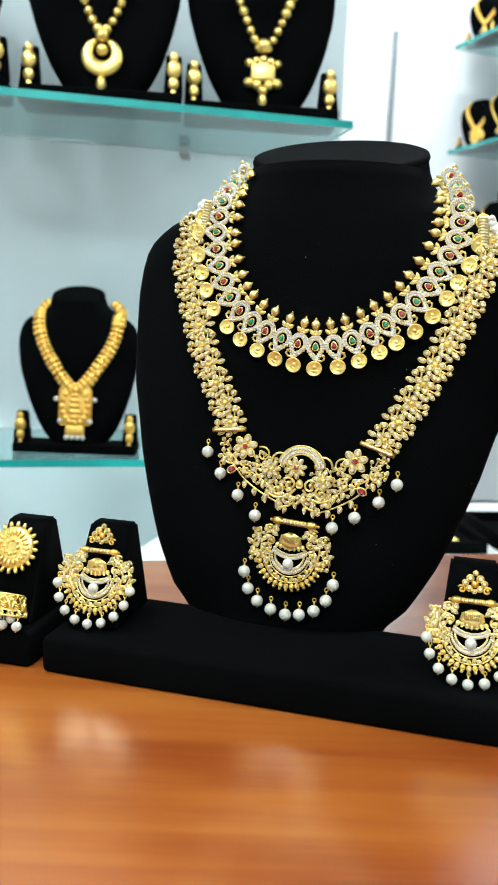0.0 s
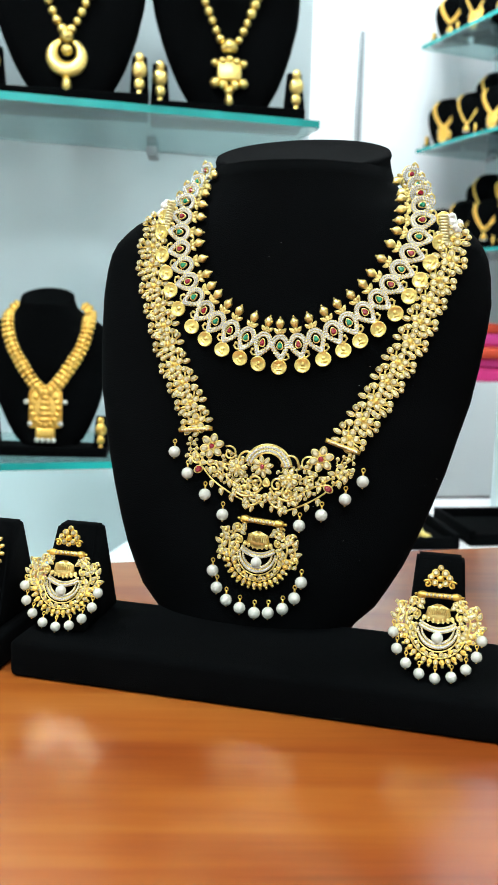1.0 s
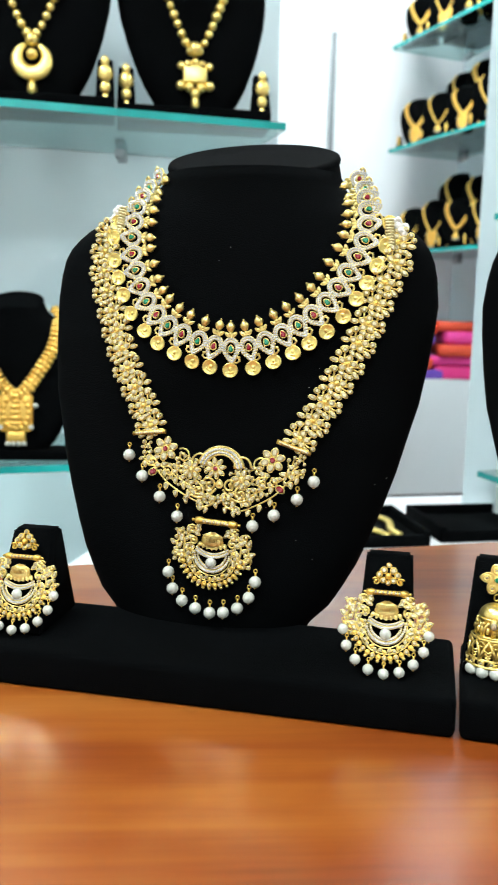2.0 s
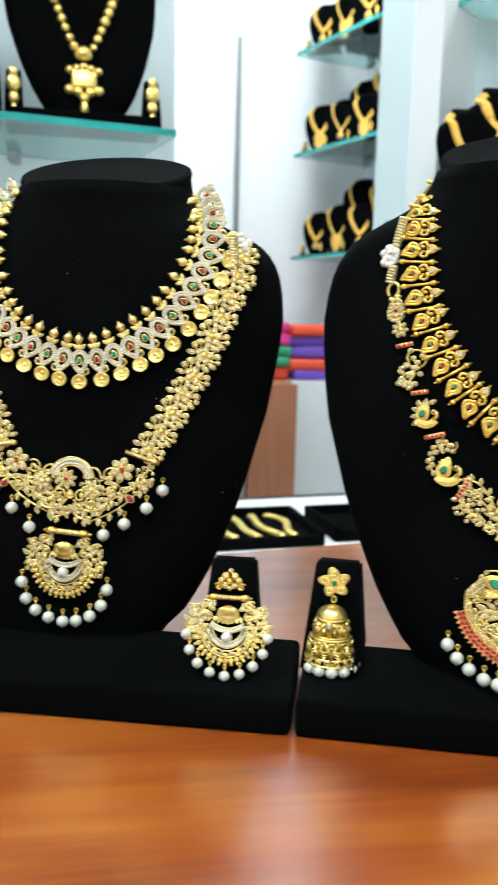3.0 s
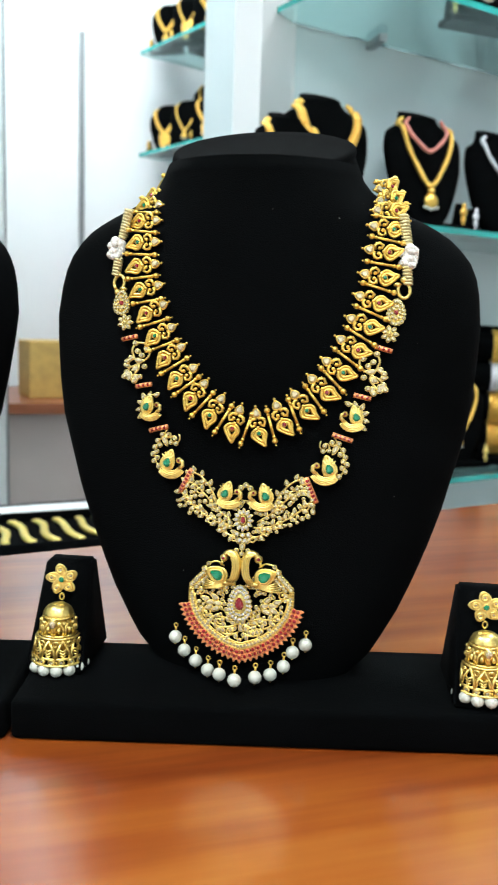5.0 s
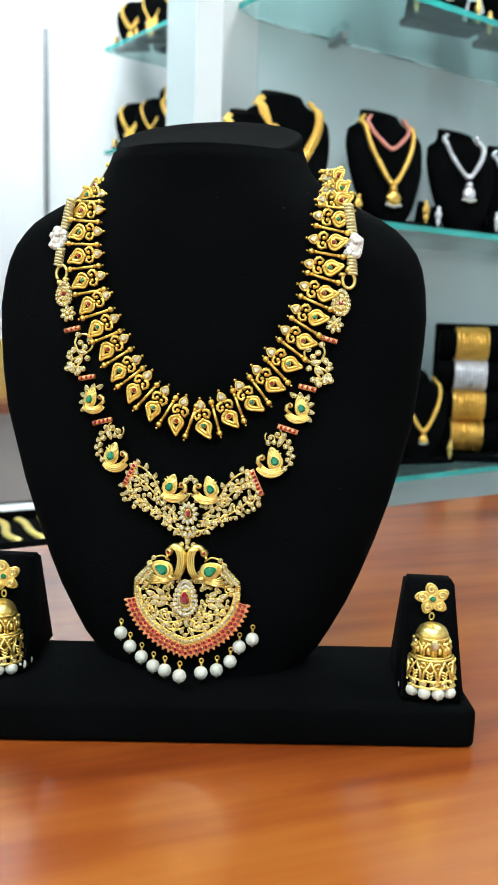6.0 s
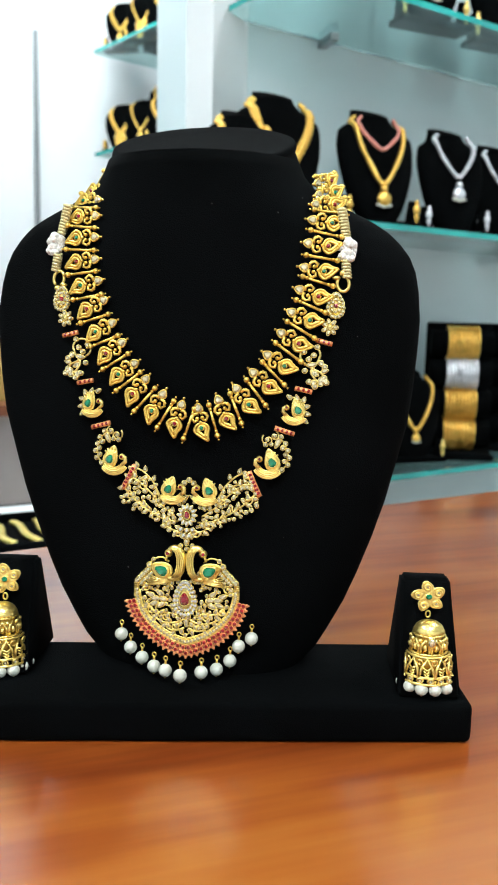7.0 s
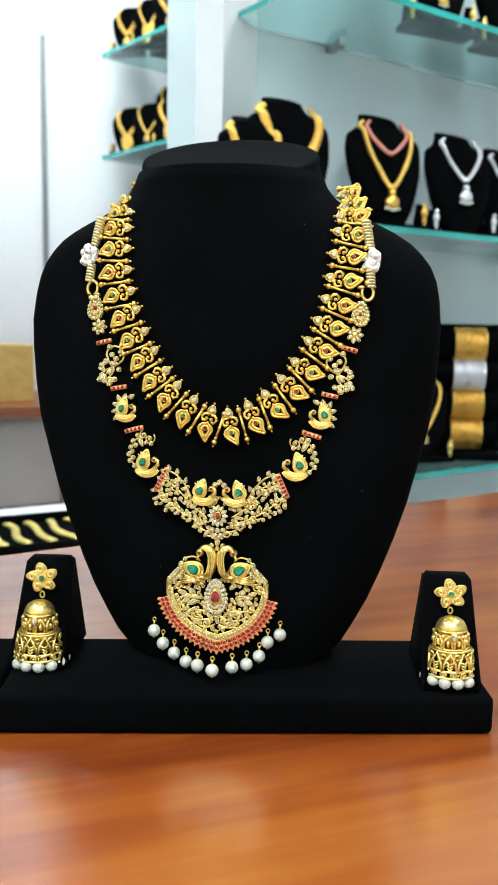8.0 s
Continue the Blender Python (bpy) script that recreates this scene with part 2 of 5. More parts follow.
def stone_dot(bm, x, y, r, rim=0, mat=1):
    gem(bm, x, y, 2 * r, 2 * r, 7 * x * 1000, mat, rim, 0, 0.0003, 0.9 * r + 0.0002, 8)


def scroll(bm, x, y, r, turn=0.0, hand=1, wire=0.0004, mat=0, sweep=400):
    pts = []
    for i in range(16):
        k = i / 15
        a = turn + hand * radians(sweep) * k
        q = r * (1 - 0.78 * k)
        pts.append((x + q * math.cos(a), y + q * math.sin(a)))
    tube(bm, pts, wire, mat, 5)
    ball(bm, pts[-1][0], pts[-1][1], 0.0008, wire * 2.0, mat, 6, 4)


# ---- the setting ----
def slab(name, pts, z0, z1, mat, label="", kind="structure", category="", edge=None):
    """A level slab over a plan outline that runs anticlockwise."""
    bm = bmesh.new()
    lo, hi = [bm.verts.new((x, y, z0)) for x, y in pts], [bm.verts.new((x, y, z1)) for x, y in pts]
    bm.faces.new(lo[::-1])
    bm.faces.new(hi)
    for i in range(len(pts)):
        j = (i + 1) % len(pts)
        f = bm.faces.new((lo[i], lo[j], hi[j], hi[i]))
        f.material_index = 1 if edge else 0
    bmesh.ops.recalc_face_normals(bm, faces=bm.faces)
    ob = new(name, mesh_of(name, bm, [mat, edge] if edge else [mat], False))
    return tagged(ob, label, category, kind=kind)


def wall(name, a, b, z0, z1, thick, mat, label):
    """An upright wall whose face runs from a to b; its thickness lies to the left of that way."""
    d = (Vector(b) - Vector(a)).normalized()
    n = Vector((-d.y, d.x)) * thick
    return slab(name, [a, b, (b[0] + n.x, b[1] + n.y), (a[0] + n.x, a[1] + n.y)], z0, z1, mat, label)


slab("floor", [(-2.2, -2.2), (3.0, -2.2), (3.0, 3.4), (-2.2, 3.4)], -0.1, 0.0, TILEFLOOR, "pale polished vitrified tile floor of the shop", category="floor")
slab("ceiling", [(-2.2, -2.2), (3.0, -2.2), (3.0, 3.4), (-2.2, 3.4)], 2.6, 2.7, CEIL, "white painted shop ceiling", category="ceiling")
wall("wall_south", (3.0, -2.0), (-2.0, -2.0), 0, 2.6, -0.15, WHITE, "plain white wall behind the counter")
wall("wall_west", (-2.0, -2.0), (-2.0, 1.0), 0, 2.6, 0.15, WHITE, "plain white side wall")
wall("wall_east", (2.6, 2.5), (2.6, -2.0), 0, 2.6, 0.15, WHITE, "plain white side wall")

# display wall with the glossy pale back panel
LA, LB = Vector((-2.0, 0.985)), Vector((0.145, 1.495))
LD = (LB - LA).normalized()
LN = Vector((LD.y, -LD.x))
wall("wall_north_west", LA, LB, 0, 2.6, 0.1, PANEL, "pale grey-green glossy back panel behind glass shelves")
wall("wall_return", (0.145, 1.50), (0.165, 1.95), 0, 2.6, 0.08, WHITE, "white laminate return wall beside the shelves")
wall("wall_north", (0.0, 2.60), (1.1, 2.66), 0, 2.6, 0.1, WHITE, "white laminate far wall with a grey strip")
wall("wall_recess", (0.10, 1.95), (0.0, 2.60), 0, 2.6, 0.08, WHITE, "white laminate recess wall")
wall("wall_alcove", (0.80, 2.66), (1.05, 1.80), 0, 2.6, 0.1, PANEL, "pale glossy back panel of the far shelves")

# display wall on the other side, running away at 15 degrees
RD = Vector((math.cos(radians(15)), math.sin(radians(15))))
RN = Vector((RD.y, -RD.x))
RF = -RN * 0.934
RA = RF - RN * 0.236 + RD * 0.853
wall("wall_north_east", RA, RA + RD * 2.4, 0, 2.6, 0.1, PANEL, "grey-green glossy back panel behind glass shelves")
PA, PB = RA + RN * 0.004, RA + RD * 0.115 + RN * 0.004
slab("pillar", [PA, PB, PB - RN * 0.004, RA + RD * 0.115, RA, (1.06, 1.75), (1.0, 1.84), (0.60, 1.52)][:3] + [PA - RN * 0.004], 0, 2.6, WHITE, "white laminated pillar face between the shelf units", category="pillar")
wall("wall_pillar_side", RA + RN * 0.004 - RD * 0.001, (1.04, 1.80), 0, 2.6, -0.05, WHITE, "white return of the pillar towards the far shelves")


def strip(name, x, y, z0, z1, w, label):
    bm = bmesh.new()
    box(bm, (x - w / 2, y - 0.006, z0), (x + w / 2, y + 0.006, z1), 0, 0.001)
    return tagged(new(name, mesh_of(name, bm, [STRIPGREY])), label, "trim", kind="structure")


strip("trim_wall_strip", 0.398, 2.604, 0.95, 1.912, 0.014, "thin grey aluminium strip on the white far wall")
strip("trim_corner_strip", 0.163, 1.94, 0.6, 1.80, 0.012, "thin grey strip along the wall corner")


def ceiling_light(x, y, w, d):
    t = thing("ceiling_light", pose(x, y, 2.6), "unseen square white ceiling light panel, switched on", "ceiling light", "ceiling lights")
    bm = bmesh.new()
    for lo, hi in (((-w / 2 - 0.02, -d / 2 - 0.02, -0.04), (-w / 2, d / 2 + 0.02, 0)), ((w / 2, -d / 2 - 0.02, -0.04), (w / 2 + 0.02, d / 2 + 0.02, 0)), ((-w / 2, -d / 2 - 0.02, -0.04), (w / 2, -d / 2, 0)), ((-w / 2, d / 2, -0.04), (w / 2, d / 2 + 0.02, 0))):
        box(bm, lo, hi)
    part("frame", mesh_of("frame", bm, [GREYMETAL], False), t)
    bm = bmesh.new()
    box(bm, (-w / 2, -d / 2, -0.03), (w / 2, d / 2, -0.01))
    part("diffuser", mesh_of("diffuser", bm, [LIT], False), t)


for lx, ly, lw, ld, watts in LAMPS:
    ceiling_light(lx, ly, lw, ld)


# counter top in front, with the angled far edge
counter = thing("counter", pose(0, 0, 0), "shop counter with a glossy orange-brown wooden top", "counter")
slab("top", [(-1.2, -0.35), (1.15, -0.35), (1.15, 0.880), (0.30, 0.703), (-1.2, 0.402)], 0.865, 0.90, WOOD, "glossy varnished orange-brown wood", "").parent = counter
slab("body", [(-1.15, -0.1), (1.1, -0.1), (1.1, 0.835), (0.30, 0.665), (-1.15, 0.375)], 0.0, 0.865, BROWNWOOD, "brown wooden panels", "").parent = counter
slab("low_cabinet", [(-0.25, 0.78), (0.60, 0.90), (0.72, 1.14), (0.56, 1.54), (-0.05, 1.44)], 0.0, 0.755, WHITE, "low white showcase cabinet behind the counter", "", "cabinet")
slab("trim_cabinet_rim", [(-0.05, 1.443), (0.56, 1.543), (0.56, 1.551), (-0.05, 1.451)], 0.70, 0.757, DARK, "black edge rim of the low cabinet", "", "trim")
far = thing("far_counter", pose(0, 0, 0), "glossy taupe counter with a brown top at the wall", "counter")
slab("body", [(0.12, 2.12), (0.375, 2.12), (0.375, 2.56), (0.12, 2.56)], 0.0, 0.845, TAUPE, "glossy taupe panels", "").parent = far
slab("top", [(0.10, 2.09), (0.375, 2.09), (0.375, 2.56), (0.10, 2.56)], 0.845, 0.872, BROWNWOOD, "reddish brown wooden top", "").parent = far

slab("end_panel", [(0.378, 2.08), (0.50, 2.08), (0.50, 2.54), (0.378, 2.54)], 0.0, 0.92, REDWOOD, "smooth reddish wooden end panel", "").parent = far
slab("white_unit", [(0.503, 2.20), (0.82, 2.20), (0.82, 2.54), (0.503, 2.54)], 0.0, 0.92, WHITE, "pale white laminate unit", "").parent = far


# glass shelves
def shelf(name, a, d, n, length, depth, z, label, group, shade=True):
    t = thing(name, pose(0, 0, 0), label, "shelf", group)
    a = Vector(a)
    b, c, e = a + d * length, a + d * length - n * depth, a - n * depth
    bm = bmesh.new()
    lo, hi = [bm.verts.new((p.x, p.y, z - 0.010)) for p in (a, b, c, e)], [bm.verts.new((p.x, p.y, z)) for p in (a, b, c, e)]
    bm.faces.new(lo[::-1])
    bm.faces.new(hi)
    for i in range(4):
        j = (i + 1) % 4
        f = bm.faces.new((lo[i], lo[j], hi[j], hi[i]))
        f.material_index = 0 if i == 2 else 1
    part("pane", mesh_of("pane", bm, [GLASS, EDGE], False), t).visible_shadow = shade
    for k in (0.12, 0.5, 0.88):
        p = a + d * length * k - n * (depth - 0.03)
        bm = bmesh.new()
        box(bm, (p.x - 0.008, p.y - 0.03, z - 0.024), (p.x + 0.008, p.y + 0.028, z - 0.0105), 0, 0.002)
        part("bracket", mesh_of("bracket", bm, [GREYMETAL]), t)
    return t


LF = Vector((0.132, 1.193))
shelf("glass_shelf", LF - LD * 1.6, LD, LN, 1.6, 0.28, 1.355, "clear glass shelf with a green edge on the pale wall", "glass shelves", False)
shelf("glass_shelf", LF - LD * 1.6, LD, LN, 1.6, 0.28, 0.885, "clear glass shelf with a green edge on the pale wall", "glass shelves", False)
for z, u in ((1.604, 0.915), (1.258, 0.81), (0.842, 0.81)):
    shelf("glass_shelf", RF + RD * u, RD, RN, 1.7, 0.230, z, "clear glass shelf with a green edge on the grey panel", "glass shelves")
AF = Vector((0.554, 2.506))
AD = Vector((math.cos(radians(-70)), math.sin(radians(-70))))
AN = Vector((AD.y, -AD.x))
for z in (1.85, 1.566, 1.27):
    shelf("glass_shelf", AF, AD, AN, 0.62, 0.24, z, "glass shelf full of black jewellery stands", "glass shelves")


# ---- the velvet busts: one form, measured from the counter upwards ----
PROFILE = [(0.015, 0.050), (0.03, 0.064), (0.05, 0.076), (0.08, 0.089), (0.11, 0.099), (0.15, 0.1095), (0.18, 0.1138), (0.21, 0.1155), (0.235, 0.1115), (0.249, 0.104), (0.258, 0.092), (0.266, 0.0765), (0.273, 0.0660), (0.28, 0.0595), (0.29, 0.0555), (0.315, 0.0530)]
PZ, PW = [p[0] for p in PROFILE], [p[1] for p in PROFILE]


def bust_half(z):
    return float(np.interp(z, PZ, PW))


def bust_fore(z):
    d = z - 0.157
    return 0.002 - (0.17 if d > 0 else 0.09) * d


def bust_bulge(z):
    return 0.030 + 0.015 * min(1, max(0, (z - 0.235) / 0.035))


def on_bust(x, z, lift=0.0):
    """The place on the front of the bust and its outward normal; y points back."""
    w = bust_half(z)
    s = max(-0.985, min(0.985, x / w))
    c, b = math.sqrt(1 - s * s), bust_bulge(z)
    q = (0.62 + 0.26 * min(1, max(0, (z - 0.235) / 0.035))) * s
    n = Vector((q / w, -math.sqrt(1 - q * q) / b, 0)).normalized() + Vector((0, 0, 0.13))
    n.normalize()
    return Vector((x, -(bust_fore(z) - b * (1 - c)), z)) + n * lift, n


def seat(x, z, dx, dz, lift=0.0015):
    """The pose of a motif on the bust: its X along (dx, dz), its Z outwards."""
    p, n = on_bust(x, z, lift)
    t = Vector((dx, 0, dz))
    t = (t - n * t.dot(n)).normalized()
    y = n.cross(t)
    return Matrix(((t.x, y.x, n.x, p.x), (t.y, y.y, n.y, p.y), (t.z, y.z, n.z, p.z), (0, 0, 0, 1)))


def spline(points, step=0.0005):
    """Even steps along a smooth line through plan points: rows of x, z, dx, dz."""
    pts = [Vector(p) for p in points]
    pts = [2 * pts[0] - pts[1]] + pts + [2 * pts[-1] - pts[-2]]
    fine = []
    for i in range(1, len(pts) - 2):
        p0, p1, p2, p3 = pts[i - 1:i + 3]
        for k in range(40):
            t = k / 40
            fine.append(0.5 * (2 * p1 + (p2 - p0) * t + (2 * p0 - 5 * p1 + 4 * p2 - p3) * t * t + (3 * p1 - p0 - 3 * p2 + p3) * t ** 3))
    return fine


def along(points, count, start=0.0, end=1.0):
    fine = spline(points)
    place = [on_bust(p.x, p.y)[0] for p in fine]
    run = [0.0]
    for a, b in zip(place, place[1:]):
        run.append(run[-1] + (b - a).length)
    rows = []
    for i in range(count):
        s = run[-1] * (start + (end - start) * (i / (count - 1) if count > 1 else 0))
        k = min(max(1, int(np.searchsorted(run, s))), len(fine) - 1)
        d = fine[min(k + 3, len(fine) - 1)] - fine[max(k - 3, 0)]
        rows.append((fine[k].x, fine[k].y, d.x, d.y))
    return rows


def bust_mesh(body=1.02, neck=0.98, drop=0.0, lean=0.0, foot=1.0, shift=0.0, aside=0.0, tilt=0.38, top=1.0):
    bm = bmesh.new()
    seg, rows = 56, []
    zs = [0.012, 0.02, 0.03, 0.04, 0.055, 0.07, 0.09, 0.11, 0.13, 0.15, 0.17, 0.19, 0.205, 0.22, 0.23, 0.238, 0.245, 0.251, 0.256, 0.26, 0.264, 0.268, 0.272, 0.277, 0.283, 0.29]

    def ring(z, w, fore, b, bb, slant=0.0, lift=0.0):
        row = []
        low = min(1, max(0, (0.20 - z) / 0.18))
        w *= 1 + (foot - 1) * low ** 2.4
        for j in range(seg):
            a = 2 * math.pi * j / seg
            x, c = w * math.sin(a), math.cos(a)
            f = fore - b + (b if c > 0 else bb) * c
            row.append(bm.verts.new((x - lean * low - shift - aside * min(1, max(0, (z - 0.235) / 0.05)), -f, z + lift - slant * (f - fore + b))))
        rows.append(row)

    for z in zs:
        k = min(1, max(0, (z - 0.225) / 0.055))
        ring(z - drop * k, bust_half(z) * (body + (neck - body) * k), bust_fore(z), bust_bulge(z), 0.030 + 0.010 * k)
    for z, w, s in ((0.2955, 0.0520, tilt), (0.2985, 0.0528, tilt), (0.3005, 0.0520, tilt), (0.3012, 0.0500, tilt), (0.3000, 0.044, tilt), (0.2996, 0.030, tilt), (0.2995, 0.012, tilt)):
        k = w / 0.0515
        ring(z - drop, w * neck * top, bust_fore(0.29) - 0.045 * (1 - k), 0.045 * k, 0.043 * k, s)
    for a, b in zip(rows, rows[1:]):
        for j in range(seg):
            bm.faces.new((a[j], a[(j + 1) % seg], b[(j + 1) % seg], b[j]))
    bm.faces.new(rows[0][::-1])
    bm.faces.new(rows[-1])
    bmesh.ops.recalc_face_normals(bm, faces=bm.faces)
    return mesh_of("bust", bm, [VELVET])


BUST, BUST_LOW = bust_mesh(1.015, 0.98, 0.0, -0.005, 1.0, 0.0022, 0.0065, 0.43, 1.01), bust_mesh(1.005, 0.975, 0.008, 0.0095, 1.13, 0.0045, 0.0, 0.38, 1.04)


def lint_mesh(count, seed):
    """Tiny specks of lint that lie on the front of the velvet."""
    rnd = random.Random(seed)
    bm = bmesh.new()
    for _ in range(count):
        z = rnd.uniform(0.06, 0.27)
        x = rnd.uniform(-0.9, 0.9) * bust_half(z)
        p, n = on_bust(x, z, 0.0003)
        ball(bm, p.x, p.y, p.z, rnd.uniform(0.00012, 0.00028), 0, 5, 3)
    return mesh_of("lint", bm, [THREAD])


def base_mesh(length, depth, high):
    bm = bmesh.new()
    box(bm, (-length / 2, 0, 0), (length / 2, depth, high), 0, 0.0035)
    return mesh_of("base", bm, [VELVET])


def display(O, angle, base_mid, base_turn, length, label, group, seed, form):
    """A bust on its own velvet plinth. Returns the bust, in whose frame the necklaces lie."""
    t = thing("necklace_display_bust", pose(base_mid[0], base_mid[1], 0.90, 0, 0, base_turn), label, "display bust", group)
    part("plinth", base_mesh(length, 0.078, 0.0205), t, None, "black velvet plinth")
    m = pose(0, 0, 0, 0, 0, -base_turn) @ pose(O[0] - base_mid[0], O[1] - base_mid[1], 0.0, 0, 0, angle)
    b = part("bust", form, t, m)
    tagged(part("lint", lint_mesh(16, seed), b), kind="stuff")
    return pose(O[0], O[1], 0.90, 0, 0, angle)


B1 = display((0.0385, 0.461), -15.5, (0.020, 0.3905), -15.2, 0.258, "black velvet necklace bust on a low black plinth", "large velvet busts", 3, BUST_LOW)
B2 = display((0.2665, 0.370), -27.8, (0.2665, 0.3190), -17.2, 0.252, "black velvet necklace bust on a low plinth beside another", "large velvet busts", 5, BUST)


# ---- earring stands and earrings ----
def stand_mesh():
    bm = bmesh.new()
    pts = [(-0.0155, -0.026, 0), (0.0155, -0.026, 0), (0.0155, 0.024, 0), (-0.0155, 0.024, 0), (-0.0122, 0.0, 0.0530), (0.0122, 0.0, 0.0530), (0.0122, 0.012, 0.0530), (-0.0122, 0.012, 0.0530)]
    vs = [bm.verts.new(p) for p in pts]
    for f in ((3, 2, 1, 0), (4, 5, 6, 7), (0, 1, 5, 4), (1, 2, 6, 5), (2, 3, 7, 6), (3, 0, 4, 7)):
        bm.faces.new([vs[i] for i in f])
    bmesh.ops.bevel(bm, geom=list(bm.edges), offset=0.0015, segments=2, affect="EDGES")
    return mesh_of("earring_stand", bm, [VELVET])


STAND = stand_mesh()


def pearl_mesh(r):
    bm = bmesh.new()
    ball(bm, 0, 0, 0, r, 0, 16, 10)
    ball(bm, 0, -r * 1.02, 0, r * 0.16, 1, 6, 4)
    tube(bm, [(0, r * 0.9, 0), (0, r * 1.55, 0.0)], r * 0.16, 1)
    ring = [(0.28 * r * math.cos(a * math.pi / 4), r * 1.75 + 0.32 * r * math.sin(a * math.pi / 4), 0) for a in range(8)]
    tube(bm, ring, r * 0.11, 1, 5, True)
    return mesh_of("pearl", bm, [PEARL, GOLD])


PEARL_A, PEARL_B, PEARL_C = pearl_mesh(0.0035), pearl_mesh(0.0028), pearl_mesh(0.0032)


def chand_mesh(r, seed):
    """The openwork moon of a pendant or an earring: r is its half width without the sprays."""
    bm = bmesh.new()
    u = r / 0.02
    # fluted dome on a row of leaves
    for i in range(13):
        k = i / 6 - 1
        tube(bm, [(0.0008 * k * u, 0.0158 * u, 0.0024), (0.0052 * k * u, 0.0138 * u, 0.0040 - 0.0020 * k * k), (0.0060 * k * u, 0.0102 * u, 0.0036 - 0.0022 * k * k)], 0.00045 * u, 0, 5)
    ball(bm, 0, 0.0108 * u, 0.0012, 0.0062 * u, 0, 16, 8, 1.0, 0.75, 0.4)
    for i in range(7):
        k = i / 3 - 1
        gem(bm, 0.0072 * k * u, (0.0074 + 0.0010 * abs(k)) * u, 0.0036 * u, 0.0024 * u, -math.pi / 2 + 0.5 * k, 0, 0, 0.4, 0.0010, 0.0014, 8)
    # the hanging pearl between two bows of white stones
    for i in range(19):
        k = i / 9 - 1
        stone_dot(bm, 0.0090 * u * k, (0.0050 - 0.0030 * (1 - k * k)) * u, 0.0010 * u, 0, 4)
        stone_dot(bm, 0.0086 * u * k, (0.0066 - 0.0030 * (1 - k * k)) * u, 0.0008 * u, 0, 4)
    ball(bm, 0, -0.0012 * u, 0.0018, 0.0031 * u, 2, 14, 9)
    for n, q, w in ((24, 0.0100, 0.0012), (22, 0.0082, 0.0010)):
        for i in range(n):
            a = radians(184 + 172 * i / (n - 1))
            k = 0.55 + 0.45 * math.sin(math.pi * (i + 0.5) / n)
            stone_dot(bm, q * u * math.cos(a), (0.0040 + q * math.sin(a)) * u, w * u * k, 0, 4)
    # lace between the moon and the outer wire
    for i in range(19):
        a = radians(172 + 196 * i / 18)
        q = 0.0128 + 0.0008 * (i % 2)
        gem(bm, q * u * math.cos(a), (0.003 + q * math.sin(a)) * u, 0.0032 * u, 0.0023 * u, a + (0.8 if i % 2 else -0.8), 1 if i % 3 else 3, 0, 0.3)
    for q in (0.0112, 0.0145):
        tube(bm, [(p[0], p[1], 0.0008) for p in arc(0, 0.003 * u, q * u, q * u, 165, 375, 34)], 0.0004 * u, 0, 6)
    for i in range(17):
        a = radians(186 + 168 * i / 16)
        gem(bm, 0.0170 * u * math.cos(a), (0.003 + 0.0166 * math.sin(a)) * u, 0.0034 * u, 0.0029 * u, a, 3 if i % 2 else 1, 3, 0.1, 0.0006, 0.0014)
        ball(bm, 0.0190 * u * math.cos(a), (0.003 + 0.0186 * math.sin(a)) * u, 0.0008, 0.0010 * u, 0, 6, 4)
    # sprays at both sides: leaves, flowers and curls
    for s in (-1, 1):
        taken = []
        vine(bm, [(s * x * u, y * u) for x, y in ((0.0135, -0.001), (0.0160, 0.004), (0.0158, 0.010), (0.0125, 0.0150), (0.0085, 0.0165))], 8, 0.0044 * u, 0.0028 * u, 0.0006 * u, taken)
        vine(bm, [(s * x * u, y * u) for x, y in ((0.0150, 0.000), (0.0195, 0.0035), (0.0205, 0.0080), (0.0180, 0.0120))], 6, 0.0044 * u, 0.0028 * u, 0.0006 * u, taken)
        for x, y, q, a in ((0.0120, 0.0165, 0.0026, 0.5), (0.0185, 0.0140, 0.0024, 0.2), (0.0205, 0.0020, 0.0022, -0.4), (0.0112, 0.0100, 0.0024, 2.0)):
            scroll(bm, s * x * u, y * u, q * u, a if s > 0 else math.pi - a, s, 0.0006 * u)
        fill_stones(bm, (s * 0.0105 * u if s > 0 else -0.0215 * u, 0.0215 * u if s > 0 else -0.0105 * u, -0.002 * u, 0.016 * u), lambda x, y: True, taken, seed + s, 16)
    return mesh_of("moon", bm, [PALE_GOLD, STONE, PEARL, GOLD, CLEAR])


def bar_mesh(length, stones, mat=1, wide=0.0022, tips=True, body=0):
    bm = bmesh.new()
    tube(bm, [(-length / 2, 0, 0.0008), (-length / 4, 0, 0.0009), (length / 4, 0, 0.0009), (length / 2, 0, 0.0008)], wide * 0.5, body, 8)
    for i in range(stones):
        ball(bm, (-0.5 + (i + 0.5) / stones) * length * 0.86, 0, 0.0008 + wide * 0.3, wide * 0.36, mat, 7, 5)
    if tips:
        for s in (-1, 1):
            ball(bm, s * length * 0.5, 0, 0.0009, wide * 0.72, 0, 8, 6, 1.5)
            ball(bm, s * (length * 0.5 + wide * 1.15), 0, 0.0009, wide * 0.3, 0, 6, 4)
    return mesh_of("bar", bm, [GOLD, STONE, RUBY, CORAL, EMERALD])


MOON_EAR, MOON_PENDANT = chand_mesh(0.0192, 2), chand_mesh(0.0206, 4)
EAR_BAR = bar_mesh(0.0165, 7, 1, 0.0028)


